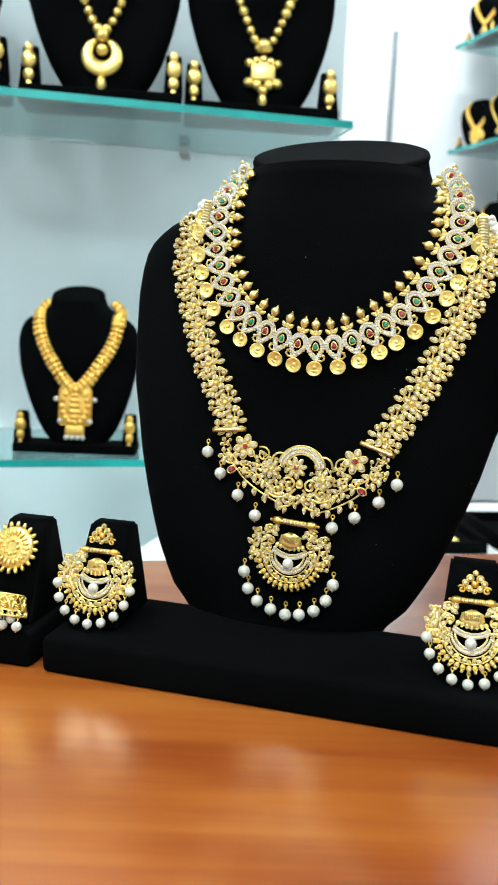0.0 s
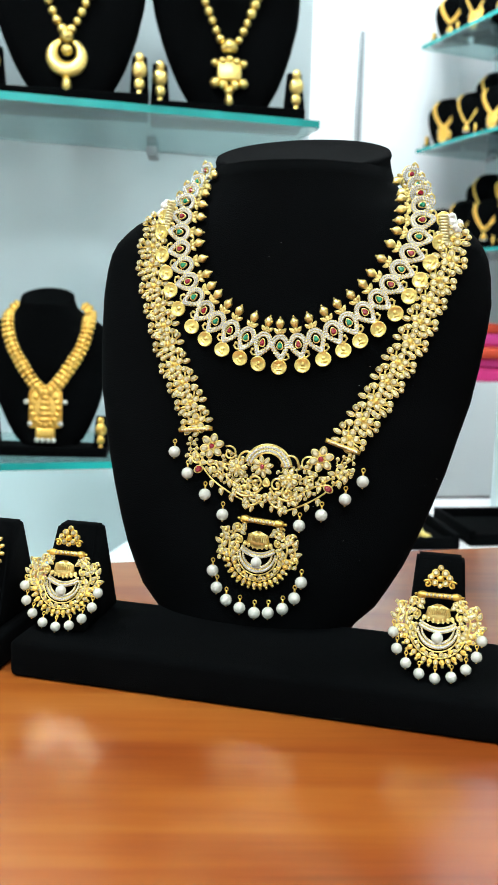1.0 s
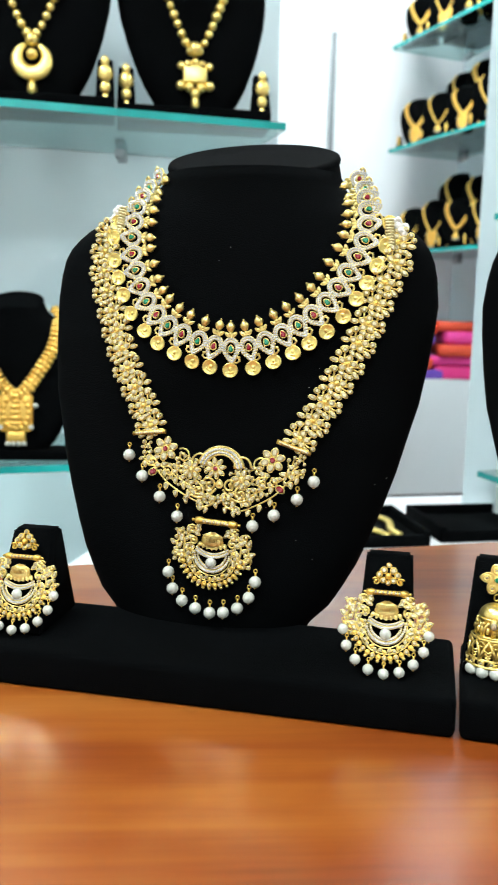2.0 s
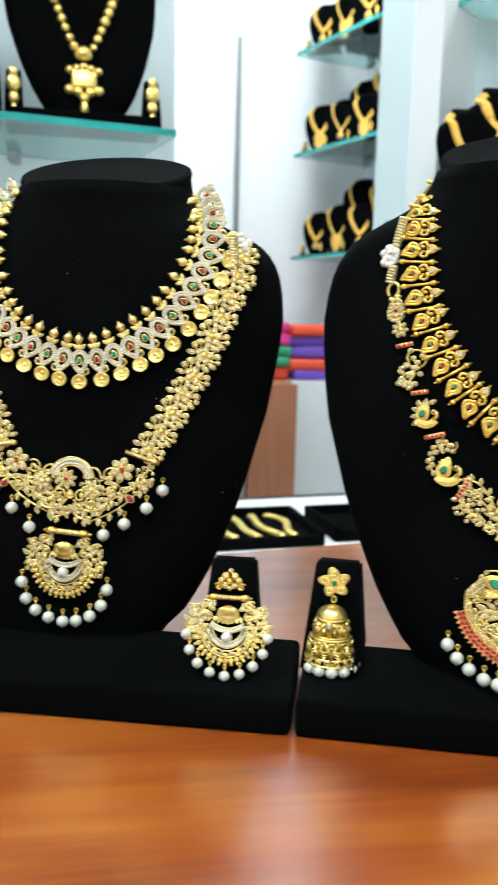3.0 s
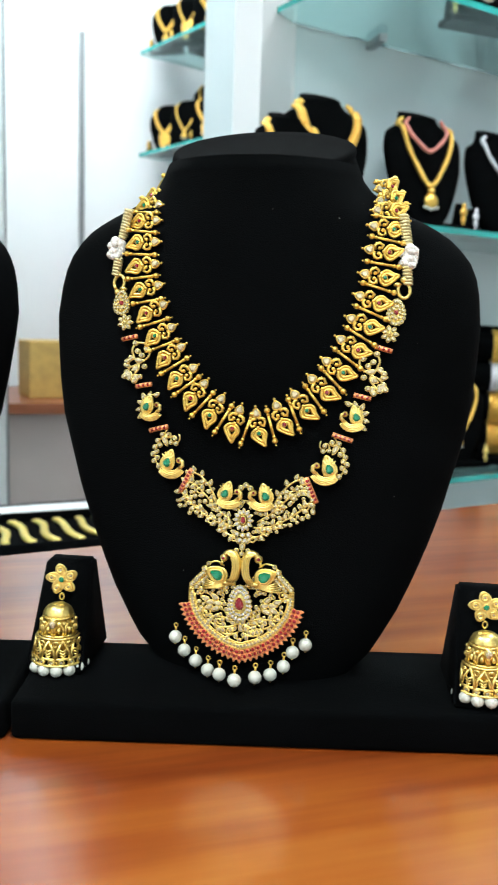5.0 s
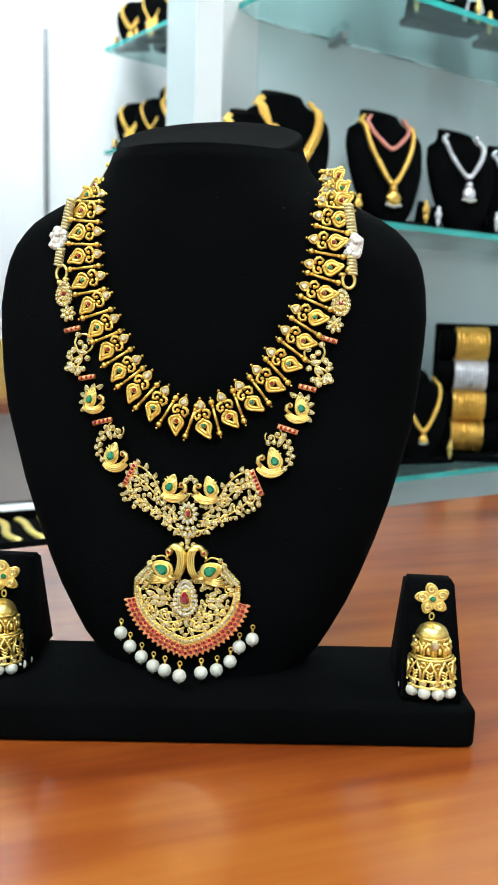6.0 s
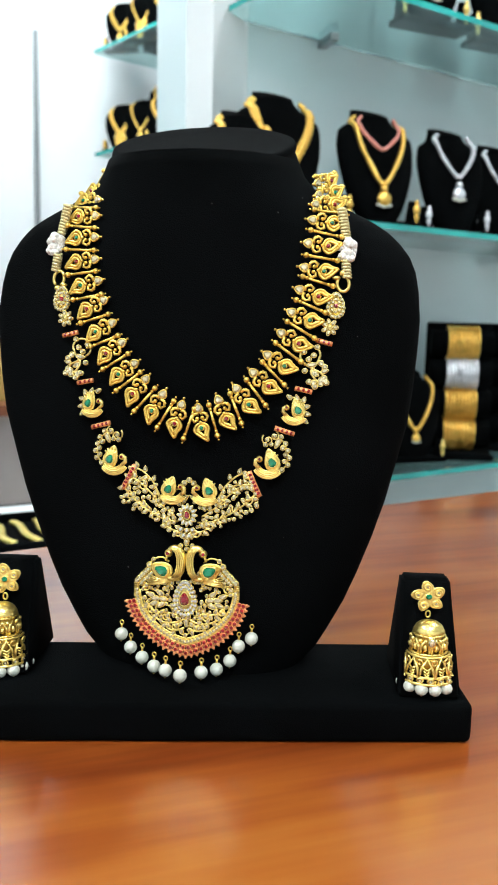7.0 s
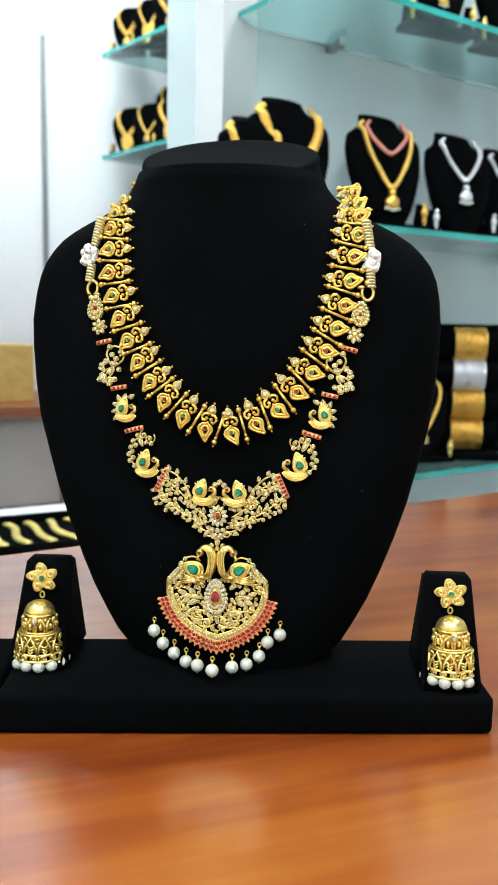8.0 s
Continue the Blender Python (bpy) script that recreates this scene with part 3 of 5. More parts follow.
def cluster_mesh():
    bm = bmesh.new()
    for x, y, q in ((0, 0.0125, 0.0015), (-0.0024, 0.0098, 0.0021), (0.0024, 0.0098, 0.0021), (-0.0046, 0.0075, 0.0018), (0.0046, 0.0075, 0.0018), (-0.0026, 0.0048, 0.0018), (0.0026, 0.0048, 0.0018), (0, 0.0035, 0.0014)):
        stone_dot(bm, x, y, q)
    ball(bm, 0, 0.007, 0.0016, 0.0019, 0, 8, 5)
    for s in (-1, 1):
        scroll(bm, s * 0.0062, 0.004, 0.0022, 0.5 if s > 0 else 2.6, s, 0.0005)
    return mesh_of("cluster", bm, [GOLD, STONE])


CLUSTER = cluster_mesh()


def moon_earring(m, label, group):
    t = thing("earring", m, label, "earring", group)
    part("stud", CLUSTER, t, pose(0, 0.0195, 0.001), "cluster of white stones in gold")
    part("bar", EAR_BAR, t, pose(0, 0.0180, 0.001))
    part("moon", MOON_EAR, t, pose(0, -0.0015, 0.001))
    for i in range(9):
        a = radians(186 + 168 * i / 8)
        part("pearl", PEARL_B, t, pose(0.0216 * math.cos(a), 0.0005 + 0.0226 * math.sin(a), 0.0028), "small white pearl")
    return t


def round_tube(bm, pts, r, mat=0):
    """A wire over rows of angle, radius and height about the upright axis."""
    tube(bm, [(q * math.cos(a), q * math.sin(a), z) for a, q, z in pts], r, mat, 5)


def hoop(bm, q, z, r, mat=0, n=36):
    tube(bm, [(q * math.cos(2 * math.pi * i / n), q * math.sin(2 * math.pi * i / n), z) for i in range(n)], r, mat, 6, True)


def jhumka_dome():
    """Fluted cap, and below it a drum of arches and curls."""
    bm = bmesh.new()
    lathe(bm, [(0.0008, 0.0), (0.0034, -0.0005), (0.0056, -0.0022), (0.0068, -0.0048), (0.0071, -0.0066)], 0, 40, 0.13)
    # inner drum: its darker gold carries the shade of the gaps
    lathe(bm, [(0.0062, -0.0066), (0.0064, -0.0110), (0.0066, -0.0152), (0.0050, -0.0152)], 1, 36)
    hoop(bm, 0.0074, -0.0066, 0.0007)
    hoop(bm, 0.0091, -0.0155, 0.0007)
    for i in range(10):
        a, w = 2 * math.pi * i / 10, 0.26
        round_tube(bm, [(a - w, 0.0090, -0.0150), (a - w * 0.9, 0.0087, -0.0110), (a, 0.0081, -0.0082), (a + w * 0.9, 0.0087, -0.0110), (a + w, 0.0090, -0.0150)], 0.0008)
        ball(bm, 0.0082 * math.cos(a), 0.0082 * math.sin(a), -0.0122, 0.0015, 0, 8, 6, 1.2, 0.8, 1.3, a)
        ball(bm, 0.0084 * math.cos(a + 0.31), 0.0084 * math.sin(a + 0.31), -0.0088, 0.0012, 0, 7, 5)
    return mesh_of("dome", bm, [BRIGHT_GOLD, GOLD])


def jhumka_skirt():
    """Flared lower tier: pointed arches with ribbed leaves, and a rim of ringlets."""
    bm = bmesh.new()
    # inner cone, darker gold in place of shade behind the arches
    lathe(bm, [(0.0074, -0.0160), (0.0080, -0.0205), (0.0088, -0.0262), (0.0074, -0.0262)], 1, 36)
    hoop(bm, 0.0104, -0.0164, 0.0007)
    hoop(bm, 0.0127, -0.0262, 0.0007)
    hoop(bm, 0.0133, -0.0296, 0.0007)
    for i in range(10):
        a, w = 2 * math.pi * i / 10 + 0.16, 0.29
        round_tube(bm, [(a - w, 0.0126, -0.0260), (a - w * 0.8, 0.0119, -0.0220), (a, 0.0108, -0.0172), (a + w * 0.8, 0.0119, -0.0220), (a + w, 0.0126, -0.0260)], 0.0008)
        for k in range(3):
            round_tube(bm, [(a - 0.17 + 0.03 * k, 0.0119, -0.0212 - 0.0016 * k), (a, 0.0123, -0.0224 - 0.0016 * k), (a + 0.17 - 0.03 * k, 0.0119, -0.0212 - 0.0016 * k)], 0.00055)
        b = a + 0.314
        tube(bm, [((0.0112 + 0.0002 * math.sin(t)) * math.cos(b + 0.13 * math.cos(t)), (0.0112 + 0.0002 * math.sin(t)) * math.sin(b + 0.13 * math.cos(t)), -0.0188 + 0.0014 * math.sin(t)) for t in [k * math.pi / 5 for k in range(10)]], 0.0006, 0, 5, True)
    for i in range(16):
        a = 2 * math.pi * i / 16
        tube(bm, [(0.0131 * math.cos(a + 0.11 * math.cos(t)), 0.0131 * math.sin(a + 0.11 * math.cos(t)), -0.0279 + 0.0014 * math.sin(t)) for t in [k * math.pi / 5 for k in range(10)]], 0.0006, 0, 5, True)
        ball(bm, 0.0130 * math.cos(a), 0.0130 * math.sin(a), -0.0279, 0.0008, 2, 6, 4)
    return mesh_of("skirt", bm, [BRIGHT_GOLD, GOLD, STONE])


DOME, SKIRT = jhumka_dome(), jhumka_skirt()


def petal_stud(green):
    """Five pointed, ringed leaves round a small stone."""
    bm = bmesh.new()
    for i in range(5):
        a = math.pi / 2 + 2 * math.pi * i / 5 + 0.15
        x, y = 0.0044 * math.cos(a), 0.0044 * math.sin(a)
        gem(bm, x * 0.94, y * 0.94, 0.0066, 0.0052, a + 0.2, 0, 0, 0.22, 0.0008, 0.0013, 12)
        tube(bm, [(x + 0.0013 * math.cos(k), y + 0.0013 * math.sin(k), 0.0028) for k in [q * math.pi / 4 for q in range(8)]], 0.0005, 0, 5, True)
        ball(bm, x, y, 0.0024, 0.0007, 1, 6, 4)
    gem(bm, 0, 0, 0.0034, 0.0034, 0, 2 if green else 1, 0, 0, 0.0018, 0.0014, 9)
    return mesh_of("stud", bm, [BRIGHT_GOLD, STONE, EMERALD])


STUD = petal_stud(True)


def drop_stone():
    bm = bmesh.new()
    ball(bm, 0, 0, 0, 0.0021, 0, 10, 6, 0.85, 0.6, 1.25)
    ball(bm, 0, -0.0008, 0, 0.0014, 1, 8, 6, 0.9, 0.7, 1.2)
    return mesh_of("drop_stone", bm, [BRIGHT_GOLD, STONE])


DROPSTONE = drop_stone()


def jhumka(m, label, group):
    """A bell earring; m stands upright: z up, -y towards the viewer."""
    t = thing("earring", m, label, "earring", group)
    part("stud", STUD, t, pose(0, -0.002, 0.0125, 84, 0, 0) @ Matrix.Diagonal((1.2, 1.15, 1, 1)), "petalled gold stud")
    bm = bmesh.new()
    tube(bm, [(0.0011 * math.cos(i), -0.004, 0.0035 + 0.0018 * math.sin(i)) for i in [k * math.pi / 5 for k in range(10)]], 0.0005, 0, 5, True)
    part("hook", mesh_of("hook", bm, [BRIGHT_GOLD]), t)
    part("dome", DOME, t, pose(0, -0.0095, 0.002))
    part("skirt", SKIRT, t, pose(0, -0.0095, 0.002))
    part("drop_stone", DROPSTONE, t, pose(0, -0.0190, -0.0066) @ Matrix.Diagonal((1.25, 1.1, 1.25, 1)))
    for i in range(12):
        a = 2 * math.pi * i / 12 + 0.2
        part("pearl", PEARL_C, t, pose(0.0124 * math.cos(a), -0.0095 + 0.0124 * math.sin(a), -0.0305, 90), "white pearl")
    return t


def stud_ball_earring(m, group):
    t = thing("earring", m, "domed antique gold earring with a pearl fringe", "earring", group)
    bm = bmesh.new()
    ball(bm, 0, 0, 0.0005, 0.0125, 0, 20, 8, 1, 1, 0.25)
    for i in range(20):
        a = 2 * math.pi * i / 20
        petal(bm, 0.0132 * math.cos(a), 0.0132 * math.sin(a), 0.0042, 0.0026, a, 0, 0.001, 0.0012)
        petal(bm, 0.0085 * math.cos(a), 0.0085 * math.sin(a), 0.0045, 0.0022, a, 0, 0.0032, 0.001)
    for i in range(8):
        a = 2 * math.pi * i / 8
        ball(bm, 0.004 * math.cos(a), 0.004 * math.sin(a), 0.0035, 0.0014, 0, 7, 5)
    part("disc", mesh_of("disc", bm, [BRIGHT_GOLD]), t, pose(0, 0.012, 0.002))
    part("skirt", SKIRT, t, pose(0, -0.0, 0.006, -90) @ Matrix.Diagonal((1.25, 0.8, 0.85, 1)))
    for i in range(8):
        part("pearl", PEARL_B, t, pose(-0.0145 + 0.0042 * i, -0.0265 - 0.004 * (i % 2), 0.010), "white pearl")
    return t


def earring_stand(x, y, turn, group):
    t = new("earring_stand", STAND)
    t.matrix_world = pose(x, y, 0.921, 0, 0, turn)
    tagged(t, "black velvet sloping earring stand on the plinth", "earring stand", group)
    return pose(x, y, 0.921, 0, 0, turn)


s1 = earring_stand(0.122, 0.413, -14, "earring stands")
moon_earring(s1 @ pose(0, -0.0230, 0.0215, 68), "gold moon earring with white stones and pearls on velvet", "moon earrings")
s2 = earring_stand(-0.074, 0.462, -14, "earring stands")
moon_earring(s2 @ pose(0, -0.0190, 0.0235, 68), "gold moon earring with white stones and pearls on velvet", "moon earrings")
s3 = earring_stand(0.1785, 0.405, -22, "earring stands")
jhumka(s3 @ pose(0, -0.008, 0.0335) @ Matrix.Diagonal((1.03, 0.98, 1.0, 1)), "gold bell earring with pearl fringe on a velvet stand", "bell earrings")
s4 = earring_stand(0.378, 0.317, -22, "earring stands")
jhumka(s4 @ pose(0, -0.006, 0.0345) @ Matrix.Diagonal((1.02, 0.94, 0.97, 1)), "gold bell earring with pearl fringe on a velvet stand", "bell earrings")

# the next display, of which only the plinth's end and one earring come into view
n0 = thing("velvet_plinth", pose(-0.2335, 0.458, 0.90, 0, 0, -14), "end of a low black velvet plinth", "plinth")
part("plinth", base_mesh(0.252, 0.078, 0.021), n0)
s5 = earring_stand(-0.122, 0.466, -14, "earring stands")
stud_ball_earring(s5 @ pose(-0.002, -0.015, 0.027, 66), "dome earrings")


# ---- necklace of coins ----
def coin_mesh():
    bm = bmesh.new()
    n = 24
    rows = []
    for r, z in ((0.0047, 0.0), (0.0050, 0.0004), (0.0050, 0.0010), (0.0046, 0.0013), (0.0043, 0.0010), (0.0002, 0.0011)):
        rows.append([bm.verts.new((r * math.cos(2 * math.pi * j / n), r * math.sin(2 * math.pi * j / n), z)) for j in range(n)])
    for a, b in zip(rows, rows[1:]):
        for j in range(n):
            bm.faces.new((a[j], a[(j + 1) % n], b[(j + 1) % n], b[j]))
    bm.faces.new(rows[0][::-1])
    bm.faces.new(rows[-1])
    # worn relief: a mound with ridges and a rim of dots
    ball(bm, 0.0002, 0.0006, 0.0010, 0.0013, 0, 8, 4, 1, 1.2, 0.5)
    for k in range(3):
        petal(bm, -0.0006 + 0.0008 * k, -0.0014 - 0.0003 * k, 0.0034 - 0.0006 * k, 0.0009, 0.2 * k, 0, 0.0012, 0.0005)
    for i in range(20):
        a = 2 * math.pi * i / 20
        ball(bm, 0.0039 * math.cos(a), 0.0039 * math.sin(a), 0.0011, 0.0003, 0, 5, 3)
    return mesh_of("coin", bm, [COIN_GOLD])


def paisley_mesh(centre):
    bm = bmesh.new()
    # fluted bead with a tip, a lotus cap under it
    lathe_at(bm, 0.0142, ((0.0006, 0.0030), (0.0012, 0.0022), (0.0023, 0.0008), (0.0024, -0.0004), (0.0016, -0.0022), (0.0012, -0.0028)))
    ball(bm, 0, 0.0176, 0.0018, 0.0006, 0, 6, 4)
    for a in (-0.75, 0, 0.75):
        gem(bm, 0.0028 * math.sin(a), 0.0096 + 0.0006 * math.cos(a), 0.0040, 0.0024, math.pi / 2 - a, 0, 0, 0.4, 0.0006, 0.0014, 8)
    # two rows of small white stones round a drop, its foot bent into a curl
    for n, k, r in ((26, 1.0, 0.00100), (21, 0.76, 0.00090)):
        for i in range(n):
            t = 2 * math.pi * i / n
            low = max(0.0, -math.cos(t))
            x, y = 0.0043 * math.sin(t) * (1 - 0.50 * low ** 1.4), 0.0016 + 0.0060 * math.cos(t) - 0.0012 * low ** 2
            stone_dot(bm, x * k + 0.0008 * low ** 2, 0.0016 + (y - 0.0016) * k, r)
    gem(bm, 0.0002, 0.0018, 0.0052, 0.0036, math.pi / 2, centre, 0, 0.35, 0.0010, 0.0014, 10)
    tube(bm, [(0.0010, -0.0056, 0.0008), (0.0034, -0.0062, 0.0008), (0.0050, -0.0050, 0.0008), (0.0046, -0.0034, 0.0008)], 0.0006, 0, 6)
    ball(bm, 0.0044, -0.0032, 0.0010, 0.0010, 0, 7, 5)
    tube(bm, [(0, -0.0044, 0.0006), (0, -0.0060, 0.0006)], 0.0006, 0, 5)
    return mesh_of("paisley", bm, [PALE_GOLD, CLEAR, RUBY, EMERALD])


def lathe_at(bm, y0, prof, seg=14):
    """A turned bead whose axis lies along y; prof: rows of radius and height."""
    rows = [[bm.verts.new((r * math.cos(2 * math.pi * j / seg), y0 + h, 0.0018 + r * math.sin(2 * math.pi * j / seg))) for j in range(seg)] for r, h in prof]
    for a, b in zip(rows, rows[1:]):
        for j in range(seg):
            bm.faces.new((a[j], b[j], b[(j + 1) % seg], a[(j + 1) % seg]))
    bm.faces.new(rows[0])
    bm.faces.new(rows[-1][::-1])


COIN = coin_mesh()
PAISLEY = [paisley_mesh(2), paisley_mesh(3)]
COIN_LINE = [(-0.0560, 0.2790), (-0.0602, 0.2700), (-0.0630, 0.2590), (-0.0637, 0.2480), (-0.0633, 0.2322), (-0.0535, 0.2066), (-0.0419, 0.1942), (-0.0294, 0.1868), (-0.0124, 0.1812), (0.0031, 0.1797), (0.019, 0.184), (0.0337, 0.1921), (0.048, 0.2032), (0.0589, 0.2187), (0.068, 0.2372), (0.0695, 0.2520), (0.0660, 0.2650), (0.0590, 0.2765)]
coins = thing("coin_necklace", B1, "gold coin necklace with white paisley links on black velvet", "necklace")
for i, (x, z, dx, dz) in enumerate(along(COIN_LINE, 31)):
    m = seat(x, z, dx, dz, 0.0022) @ pose(0, -0.0024, 0) @ Matrix.Diagonal((1.06, 0.98, 1, 1))
    wob = random.Random(i).uniform(-6, 6)
    part("paisley_link", PAISLEY[i % 2], coins, m @ pose(0, 0.0, 0, 0, 0, wob * 0.5) @ Matrix.Diagonal((-1 if x < -0.004 else 1, 1, 1, 1)))
    if 3 < i < 27:
        part("coin", COIN, coins, m @ pose(0.0004, -0.0102, 0.0004, random.Random(i + 90).uniform(-10, 10), 0, wob * 3) @ Matrix.Diagonal((0.84, 0.86, 1, 1)), "worn gold coin")


# ---- long necklace of flower links on the first bust ----
def flower_link_mesh():
    """A five-petalled stone flower, two long leaves and round stones on wire stems; x runs down the chain."""
    bm = bmesh.new()
    flower(bm, 0, 0, 0.0058, 5, 1, 2, 0.5)
    for x, y, a, q in ((0.0012, 0.0076, 80, 0.0054), (0.0040, -0.0068, -70, 0.0056), (0.0058, 0.0056, 60, 0.0054), (0.0068, -0.0028, -70, 0.0046)):
        gem(bm, x, y, q, 0.0034, radians(a), 1, 0, 0.12, 0.0005, 0.0012, 10)
    for x, y, q in ((-0.0036, 0.0072, 0.0021), (-0.0026, -0.0074, 0.0021), (0.0006, -0.0088, 0.0017), (-0.0070, 0.0048, 0.0019), (-0.0066, -0.0050, 0.0019), (-0.0066, 0.0000, 0.0017), (0.0062, 0.0012, 0.0015)):
        stone_dot(bm, x, y, q)
        tube(bm, [(x, y, 0.0006), (x * 0.6 + 0.001, y * 0.7, 0.0006), (0.001, y * 0.2, 0.0006)], 0.0006, 0, 5)
    return mesh_of("flower_link", bm, [PALE_GOLD, STONE, GOLD])


FLOWER_LINK = flower_link_mesh()
LONG_L = [(-0.0805, 0.2445), (-0.0818, 0.2391), (-0.0815, 0.2192), (-0.0731, 0.1932), (-0.0634, 0.1677), (-0.053, 0.149), (-0.0465, 0.1335)]
LONG_R = [(0.0870, 0.2395), (0.0878, 0.232), (0.0801, 0.2133), (0.0714, 0.1888), (0.0597, 0.1642), (0.049, 0.1439), (0.0402, 0.1305)]
haram = thing("long_flower_necklace", B1, "long gold necklace of stone-set flower links with pearl pendant", "necklace")
for line in (LONG_L, LONG_R):
    for x, z, dx, dz in along(line, 11):
        part("flower_link", FLOWER_LINK, haram, seat(x, z, dx, dz, 0.0022) @ Matrix.Diagonal((0.92, 1.0 if line is LONG_L else -1.0, 1, 1)))
STONE_BAR = bar_mesh(0.0200, 12, 1, 0.0026, False)
part("stone_bar", STONE_BAR, haram, seat(-0.0464, 0.1298, 0.97, 0.10, 0.0040))
part("stone_bar", STONE_BAR, haram, seat(0.0372, 0.1258, 0.92, -0.30, 0.0040))


def spray_mesh(s):
    """One wing of the pectoral: a red-hearted flower, curls, and stems of stone leaves that run to the middle."""
    bm = bmesh.new()
    fx, fy, ox, oy = (-0.0330, 0.0150, -0.0400, 0.0015) if s < 0 else (0.0295, 0.0120, 0.0345, -0.0040)
    taken = [(fx, fy, 0.014), (ox, oy, 0.006)]
    flower(bm, fx, fy, 0.0074, 6, 1, 2, 0.3)
    gem(bm, ox, oy, 0.0062, 0.0046, 0.6 * -s, 2, 0, 0, 0.0006, 0.0018, 12)
    for x, y, q, a in ((0.0225, 0.0115, 0.0046, 1.0), (0.0420, 0.0080, 0.0042, 2.4), (0.0240, 0.0020, 0.0036, 2.0), (0.0310, 0.0020, 0.0034, 0.6), (0.0150, -0.0080, 0.0034, 2.2)):
        scroll(bm, s * x, y - (0.003 if s > 0 else 0), q, a if s > 0 else math.pi - a, s, 0.0006)
    for pts, n in ((((0.0440, 0.0130), (0.0360, 0.0055), (0.0270, 0.0000), (0.0180, -0.0050), (0.0080, -0.0105)), 13),
                   (((0.0465, 0.0090), (0.0400, 0.0050), (0.0320, -0.0035), (0.0220, -0.0100), (0.0110, -0.0150)), 13),
                   (((0.0270, 0.0060), (0.0200, 0.0040), (0.0140, -0.0020), (0.0100, -0.0060)), 7)):
        vine(bm, [(s * x, y - (0.0035 if s > 0 else 0)) for x, y in pts], n, 0.0046, 0.0029, 0.0005, taken)

    def inside(x, y):
        k = abs(x) / 0.0480
        y += 0.0035 if s > 0 else 0
        return 0.1 < k < 1 and s * x > 0 and -0.0165 + 0.0245 * k ** 1.25 < y < 0.0060 + 0.0140 * k

    fill_stones(bm, (-0.048, 0.048, -0.02, 0.020), inside, taken, 31 + s, 60)
    return mesh_of("spray", bm, [PALE_GOLD, STONE, RUBY])


for s in (-1, 1):
    part("spray", spray_mesh(s), haram, seat(-0.0035, 0.1065, 1, 0, 0.0022), "openwork gold spray with white and red stones")


def centre_mesh():
    bm = bmesh.new()
    for n, r, q in ((22, 0.0122, 0.0012), (20, 0.0102, 0.0011)):
        for i in range(n):
            a = radians(14 + 148 * i / (n - 1))
            stone_dot(bm, r * math.cos(a), 0.0045 + r * math.sin(a), q, 0, 3)
    for r in (0.0136, 0.0112, 0.0090):
        tube(bm, arc(0, 0.0045, r, r, 10, 168, 22), 0.0006, 0, 5)
    flower(bm, -0.0030, 0.0055, 0.0064, 8, 1, 2, 0.2)
    flower(bm, -0.0170, 0.0035, 0.0056, 7, 1, 0, 0.1)
    flower(bm, 0.0125, 0.0005, 0.0060, 7, 1, 0, 0.4)
    for s in (-1, 1):
        tube(bm, arc(s * 0.0125, 0.0072, 0.0048, 0.0058, 0, 190, 14), 0.0007, 0, 5)
        scroll(bm, s * 0.0060, -0.0040, 0.0042, 0.5 if s > 0 else 2.6, s, 0.0007)
        scroll(bm, s * 0.0125, -0.0075, 0.0038, 2.0 if s > 0 else 1.1, s, 0.0007)
        vine(bm, [(s * 0.002, -0.006), (s * 0.006, -0.010), (s * 0.012, -0.012), (s * 0.018, -0.010)], 6, 0.0046, 0.0026, 0.0007)
        vine(bm, [(s * 0.001, -0.010), (s * 0.004, -0.015), (s * 0.010, -0.0175)], 5, 0.0042, 0.0024, 0.0007)
    for i in range(5):
        stone_dot(bm, -0.006 + 0.003 * i, -0.0105 - 0.0010 * (i % 2), 0.0017)
    gem(bm, 0, -0.0030, 0.0056, 0.0044, math.pi / 2, 0, 0, 0.3, 0.0008, 0.0014)
    return mesh_of("centre", bm, [PALE_GOLD, STONE, RUBY, CLEAR])


part("centre", centre_mesh(), haram, seat(-0.0035, 0.1065, 1, -0.03, 0.0032), "gold floral centre with a stone arch")
part("bar", bar_mesh(0.019, 8, 1, 0.0034), haram, seat(-0.0048, 0.0815, 0.99, -0.06, 0.003), "stone-set gold bar")
part("moon", MOON_PENDANT, haram, seat(-0.0068, 0.0595, 1, -0.03, 0.003), "openwork gold moon pendant")
for x, z in ((-0.0595, 0.1157), (-0.0507, 0.1043), (-0.0393, 0.0933), (-0.0281, 0.083), (0.0159, 0.0809), (0.0276, 0.0876), (0.0399, 0.097), (0.0487, 0.1073)):
    part("pearl", PEARL_A, haram, seat(x, z, 1, 0, 0.0040), "round white pearl")
for x, z in ((-0.0324, 0.0502), (-0.0295, 0.0407), (-0.0234, 0.0345), (-0.0152, 0.0311), (-0.0066, 0.0295), (0.0012, 0.0305), (0.0091, 0.0336), (0.0153, 0.0401), (0.0186, 0.0493)):
    part("pearl", PEARL_A, haram, seat(x, z, 1, 0, 0.0042), "round white pearl")


def thread_knot(count, seed, w=0.0075):
    rnd = random.Random(seed)
    bm = bmesh.new()
    for _ in range(count):
        ball(bm, rnd.gauss(0, w * 0.4), rnd.gauss(0, w * 0.26), rnd.uniform(0.0005, 0.005), rnd.uniform(0.0016, 0.0028), 0, 7, 5)
    return mesh_of("thread_knot", bm, [THREAD])


KNOT = thread_knot(26, 8)


